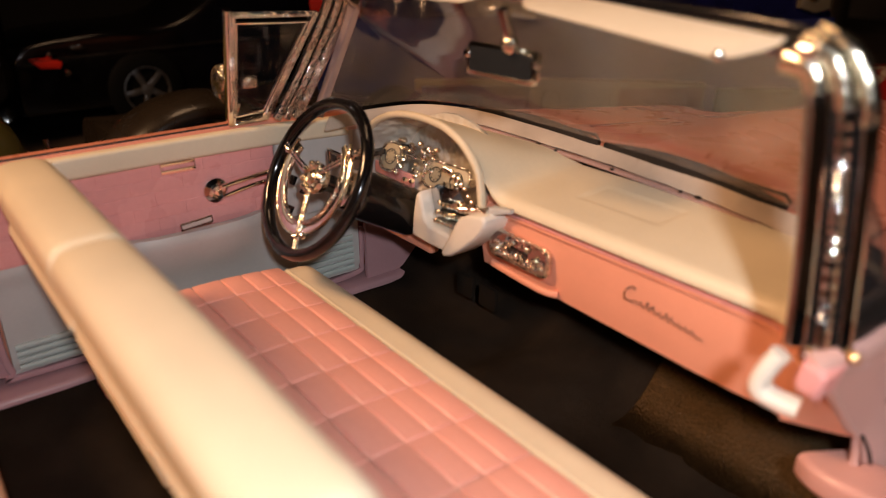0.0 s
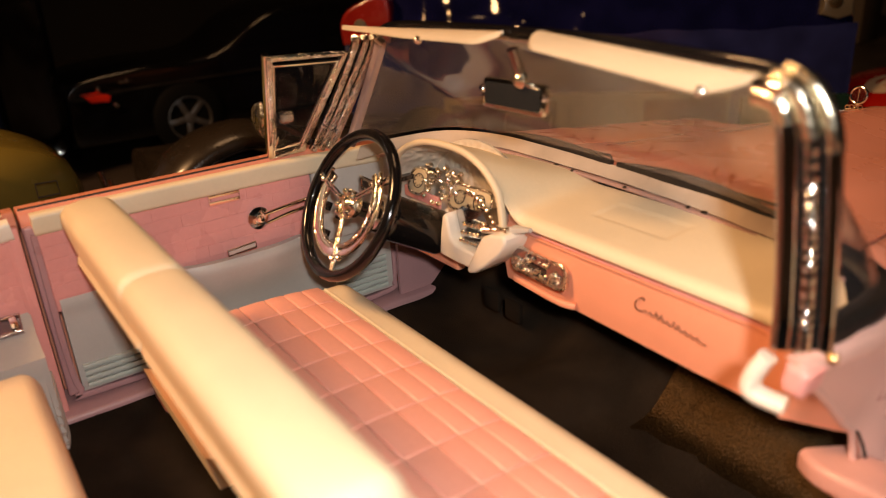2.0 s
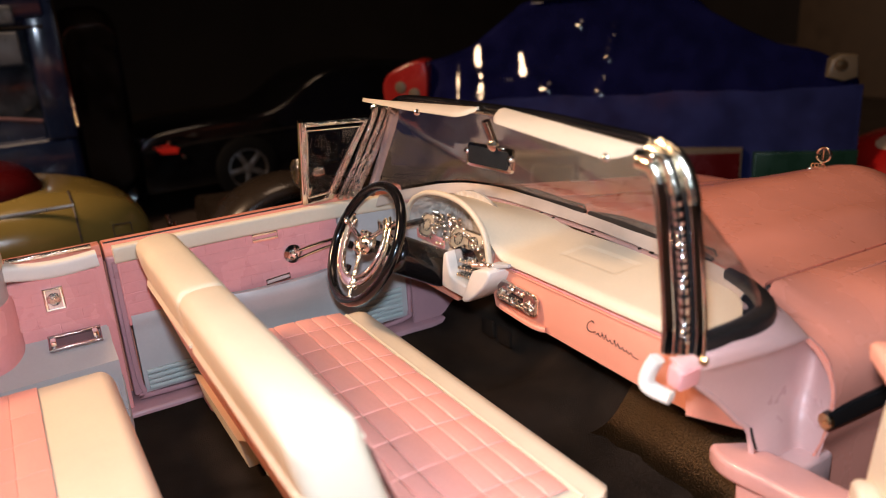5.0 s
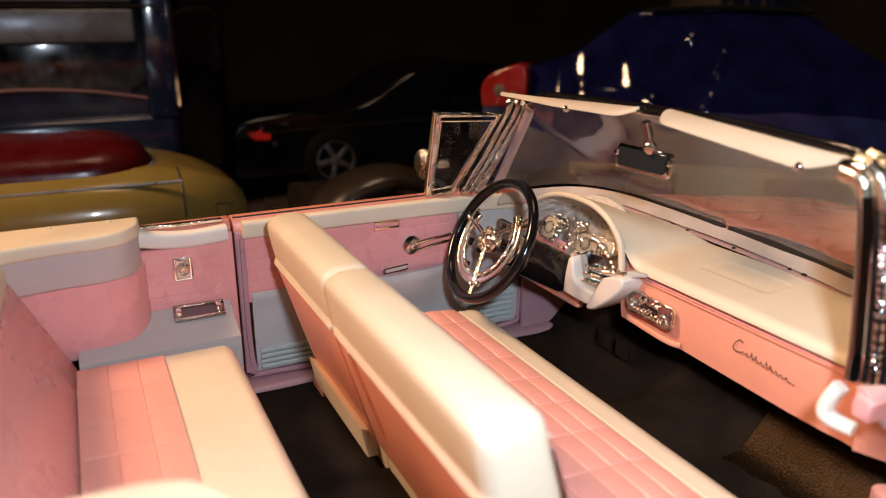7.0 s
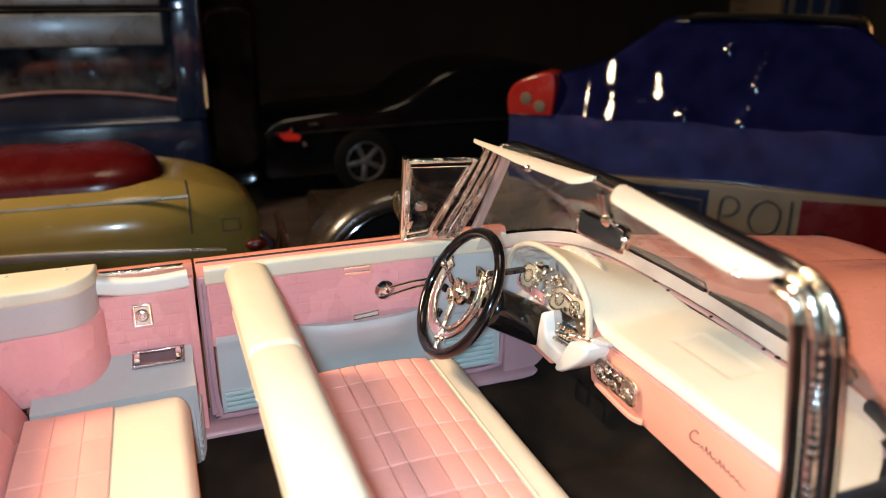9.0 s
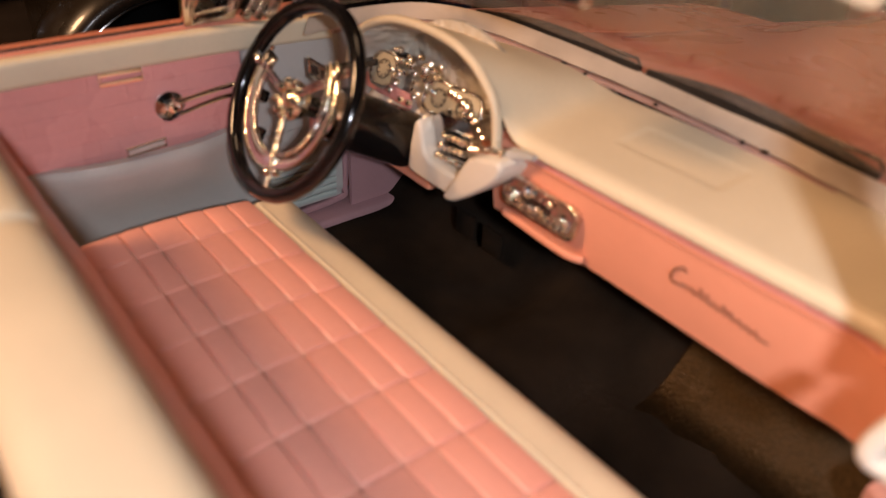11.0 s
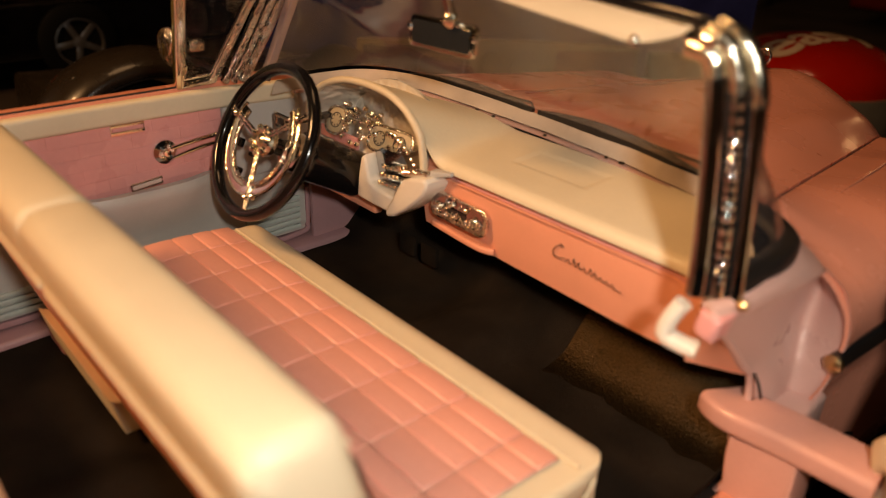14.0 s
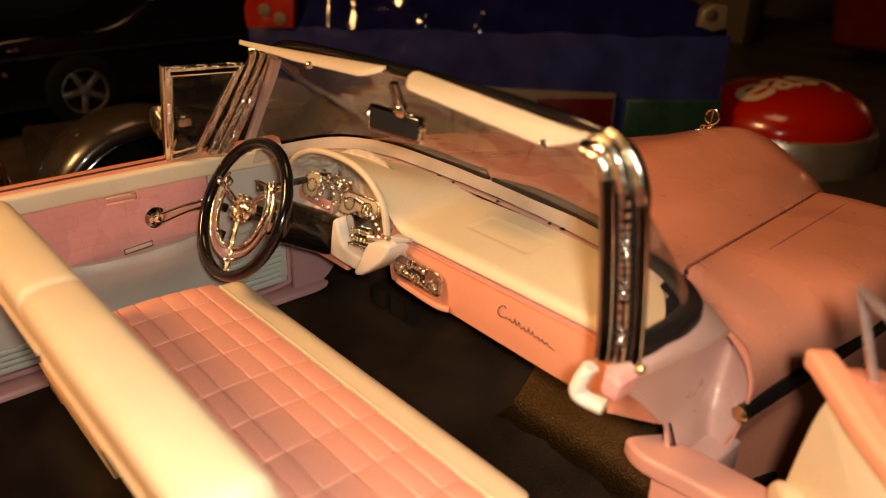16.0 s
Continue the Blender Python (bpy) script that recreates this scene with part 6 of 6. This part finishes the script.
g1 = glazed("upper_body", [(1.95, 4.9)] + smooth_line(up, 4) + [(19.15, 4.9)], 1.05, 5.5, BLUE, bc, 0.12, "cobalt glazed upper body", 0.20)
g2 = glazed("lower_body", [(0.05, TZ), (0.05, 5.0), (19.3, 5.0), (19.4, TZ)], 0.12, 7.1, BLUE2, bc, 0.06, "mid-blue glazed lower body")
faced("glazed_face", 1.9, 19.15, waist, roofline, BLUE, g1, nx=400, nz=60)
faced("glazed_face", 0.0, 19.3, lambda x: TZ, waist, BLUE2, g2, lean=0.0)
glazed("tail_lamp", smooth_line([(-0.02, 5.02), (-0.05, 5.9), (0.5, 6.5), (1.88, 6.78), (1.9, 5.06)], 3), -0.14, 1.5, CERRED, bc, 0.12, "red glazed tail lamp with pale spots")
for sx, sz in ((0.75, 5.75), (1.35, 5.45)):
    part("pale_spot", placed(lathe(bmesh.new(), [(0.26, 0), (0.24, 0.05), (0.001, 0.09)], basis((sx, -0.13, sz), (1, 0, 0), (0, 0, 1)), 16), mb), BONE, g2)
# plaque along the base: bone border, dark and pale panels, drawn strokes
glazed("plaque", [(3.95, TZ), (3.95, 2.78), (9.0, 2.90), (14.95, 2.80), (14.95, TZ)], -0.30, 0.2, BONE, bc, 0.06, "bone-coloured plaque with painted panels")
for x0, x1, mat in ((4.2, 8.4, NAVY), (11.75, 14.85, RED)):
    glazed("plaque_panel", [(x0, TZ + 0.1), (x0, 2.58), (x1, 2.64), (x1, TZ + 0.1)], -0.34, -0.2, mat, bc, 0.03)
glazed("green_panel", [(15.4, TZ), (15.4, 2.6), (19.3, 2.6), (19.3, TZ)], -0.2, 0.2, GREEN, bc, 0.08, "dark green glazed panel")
def stroke(pts, closed=False):
    line = [(x, -0.37, z) for x, z in smooth_line(pts, 5, closed)]
    part("painted_stroke", placed(tube(bmesh.new(), line, 0.035, 6, closed), mb), INK, g2)


stroke([(8.85, 0.9), (8.9, 2.3), (9.35, 2.42), (9.55, 2.1), (9.3, 1.75), (8.95, 1.7)])
stroke([(9.95, 1.6), (10.2, 2.3), (10.7, 2.4), (11.05, 2.0), (10.9, 1.3), (10.3, 1.1)], True)
stroke([(11.4, 2.5), (11.42, 1.7), (11.4, 1.0)])
stroke([(6.4, 0.9), (6.45, 2.2), (7.3, 2.25), (8.2, 2.2)])
stroke([(8.2, 2.2), (8.15, 1.5), (8.2, 0.9)])
stroke([(4.9, 0.9), (5.0, 2.1), (5.4, 2.25)])
part("roof_rim", placed(tube(bmesh.new(), smooth_line([(6.4, 1.35, 9.0), (9.5, 1.4, 9.12), (13.0, 1.35, 8.95)], 6), 0.10, 8), mb), TYRE, bc)
part("roof_opening", placed(box(bmesh.new(), 6.8, 12.8, 1.5, 6.0, 9.0, 9.08), mb), INK, bc)
hl = part("head_lamp", placed(prism(bmesh.new(), [(17.9, 5.5), (18.0, 6.15), (18.35, 6.35), (18.95, 6.3), (19.05, 5.45), (18.5, 5.3)], "y", -0.05, 0.7, 0.1, 3), mb), BONE, bc, "pale yellow headlamp")
part("lamp_spot", placed(lathe(bmesh.new(), [(0.24, 0), (0.22, 0.04), (0.001, 0.06)], basis((18.35, -0.05, 5.95), (1, 0, 0), (0, 0, 1)), 16), mb), BRASS, hl)

# push button with a red dome
pb = thing("push_button", (-6.05, 28.5, TZ), "red domed push button on a silver base", "push button")
BC, BR = Vector((-6.05, 28.3, 0)), 3.7
part("base", lathe(bmesh.new(), [(4.05, TZ), (4.05, 0.3), (4.0, 0.95), (3.9, 1.2), (3.7, 1.2)], Matrix.Translation(BC), 64), BASEMET, pb, "brushed silver base ring")
def dome(r):
    return 1.25 + 1.75 * math.sqrt(max(1 - (r / BR) ** 2.3, 0))
dm = part("dome", lathe(bmesh.new(), [(BR, 0.9), (BR, 1.25)] + [(BR * math.cos(a), dome(BR * math.cos(a))) for a in [math.pi / 2 * i / 16 for i in range(1, 17)]], Matrix.Translation(BC), 64), REDGLOSS, pb, "glossy red dome")
fc = bpy.data.curves.new("button_word", "FONT")
fc.body, fc.size, fc.extrude, fc.align_x, fc.align_y = "easy", 3.0, 0.0, "CENTER", "CENTER"
fc.offset = 0.07
tob = bpy.data.objects.new("button_word", fc)
scene.collection.objects.link(tob)
tme = bpy.data.meshes.new_from_object(tob.evaluated_get(bpy.context.evaluated_depsgraph_get()))
bpy.data.objects.remove(tob)
b = bmesh.new()
b.from_mesh(tme)
bmesh.ops.triangulate(b, faces=b.faces[:])
bmesh.ops.subdivide_edges(b, edges=[e for e in b.edges if e.calc_length() > 0.3], cuts=3, use_grid_fill=False)
bmesh.ops.triangulate(b, faces=b.faces[:])
ta = radians(70)
for v in b.verts:
    x, y = v.co.x * math.cos(ta) - v.co.y * math.sin(ta), v.co.x * math.sin(ta) + v.co.y * math.cos(ta)
    x, y = x - 0.05, y - 0.41
    v.co = (BC.x + x, BC.y + y, dome(math.hypot(x, y)) + 0.03)
part("word", b, LETTER, dm, "cream printed word")

# maroon model behind
mc2 = thing("model_car", (10, 62, TZ), "dark maroon model car in shadow", "model car", "background model cars")
b = prism(bmesh.new(), smooth_line([(-14, 1.0), (-14, 5.5), (-8, 6.6), (-3, 10.6), (8, 11), (13, 7), (22, 6), (22, 1)], 4), "y", 52, 62, 0.6, 4)
part("body", b, MAROON, mc2)
part("window_line", box(bmesh.new(), -8, 12, 51.9, 52.0, 6.6, 7.2), BLACKCAR, mc2)
for wx in (-8, 16):
    tyre(mc2, (wx, 52.4, TZ + 2), 2.0, 0.5, (0, -1, 0), ALLOY)
    tyre(mc2, (wx, 61.4, TZ + 2), 2.0, 0.5, (0, 1, 0), ALLOY)

# packages standing further back
def package(at, w, d, h, mat, label, stripes=()):
    pk = thing("package", (at[0], at[1], TZ), label, "package")
    bx = part("box", box(bmesh.new(), at[0] - w / 2, at[0] + w / 2, at[1] - d / 2, at[1] + d / 2, TZ, h, 0.12, 2), mat, pk)
    for x0, x1, z0, z1, m in stripes:
        part("printed_bar", box(bmesh.new(), at[0] + x0, at[0] + x1, at[1] - d / 2 - 0.03, at[1] - d / 2 + 0.02, z0, z1), m, bx)
    return pk


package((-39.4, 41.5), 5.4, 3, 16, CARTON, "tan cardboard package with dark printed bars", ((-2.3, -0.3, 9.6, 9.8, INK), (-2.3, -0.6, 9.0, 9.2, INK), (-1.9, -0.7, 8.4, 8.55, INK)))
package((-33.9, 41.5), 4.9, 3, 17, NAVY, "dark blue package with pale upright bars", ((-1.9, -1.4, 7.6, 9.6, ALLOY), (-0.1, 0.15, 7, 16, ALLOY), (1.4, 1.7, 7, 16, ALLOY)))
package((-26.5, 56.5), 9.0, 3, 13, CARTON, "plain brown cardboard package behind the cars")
br = thing("brass_ring", (-29.7, 40.0, TZ), "thin brass ring standing upright", "ring")
part("hoop", tube(bmesh.new(), [(-29.7 + 1.35 * math.cos(a), 40, TZ + 7.25 + 1.35 * math.sin(a)) for a in [2 * math.pi * i / 32 for i in range(32)]], 0.13, 8, True, (0, 1, 0)), BRASS, br)
part("stand", tube(bmesh.new(), [(-29.7, 40, TZ), (-29.7, 40, TZ + 5.9)], 0.3, 10, up=(0, 1, 0)), BRASS, br)
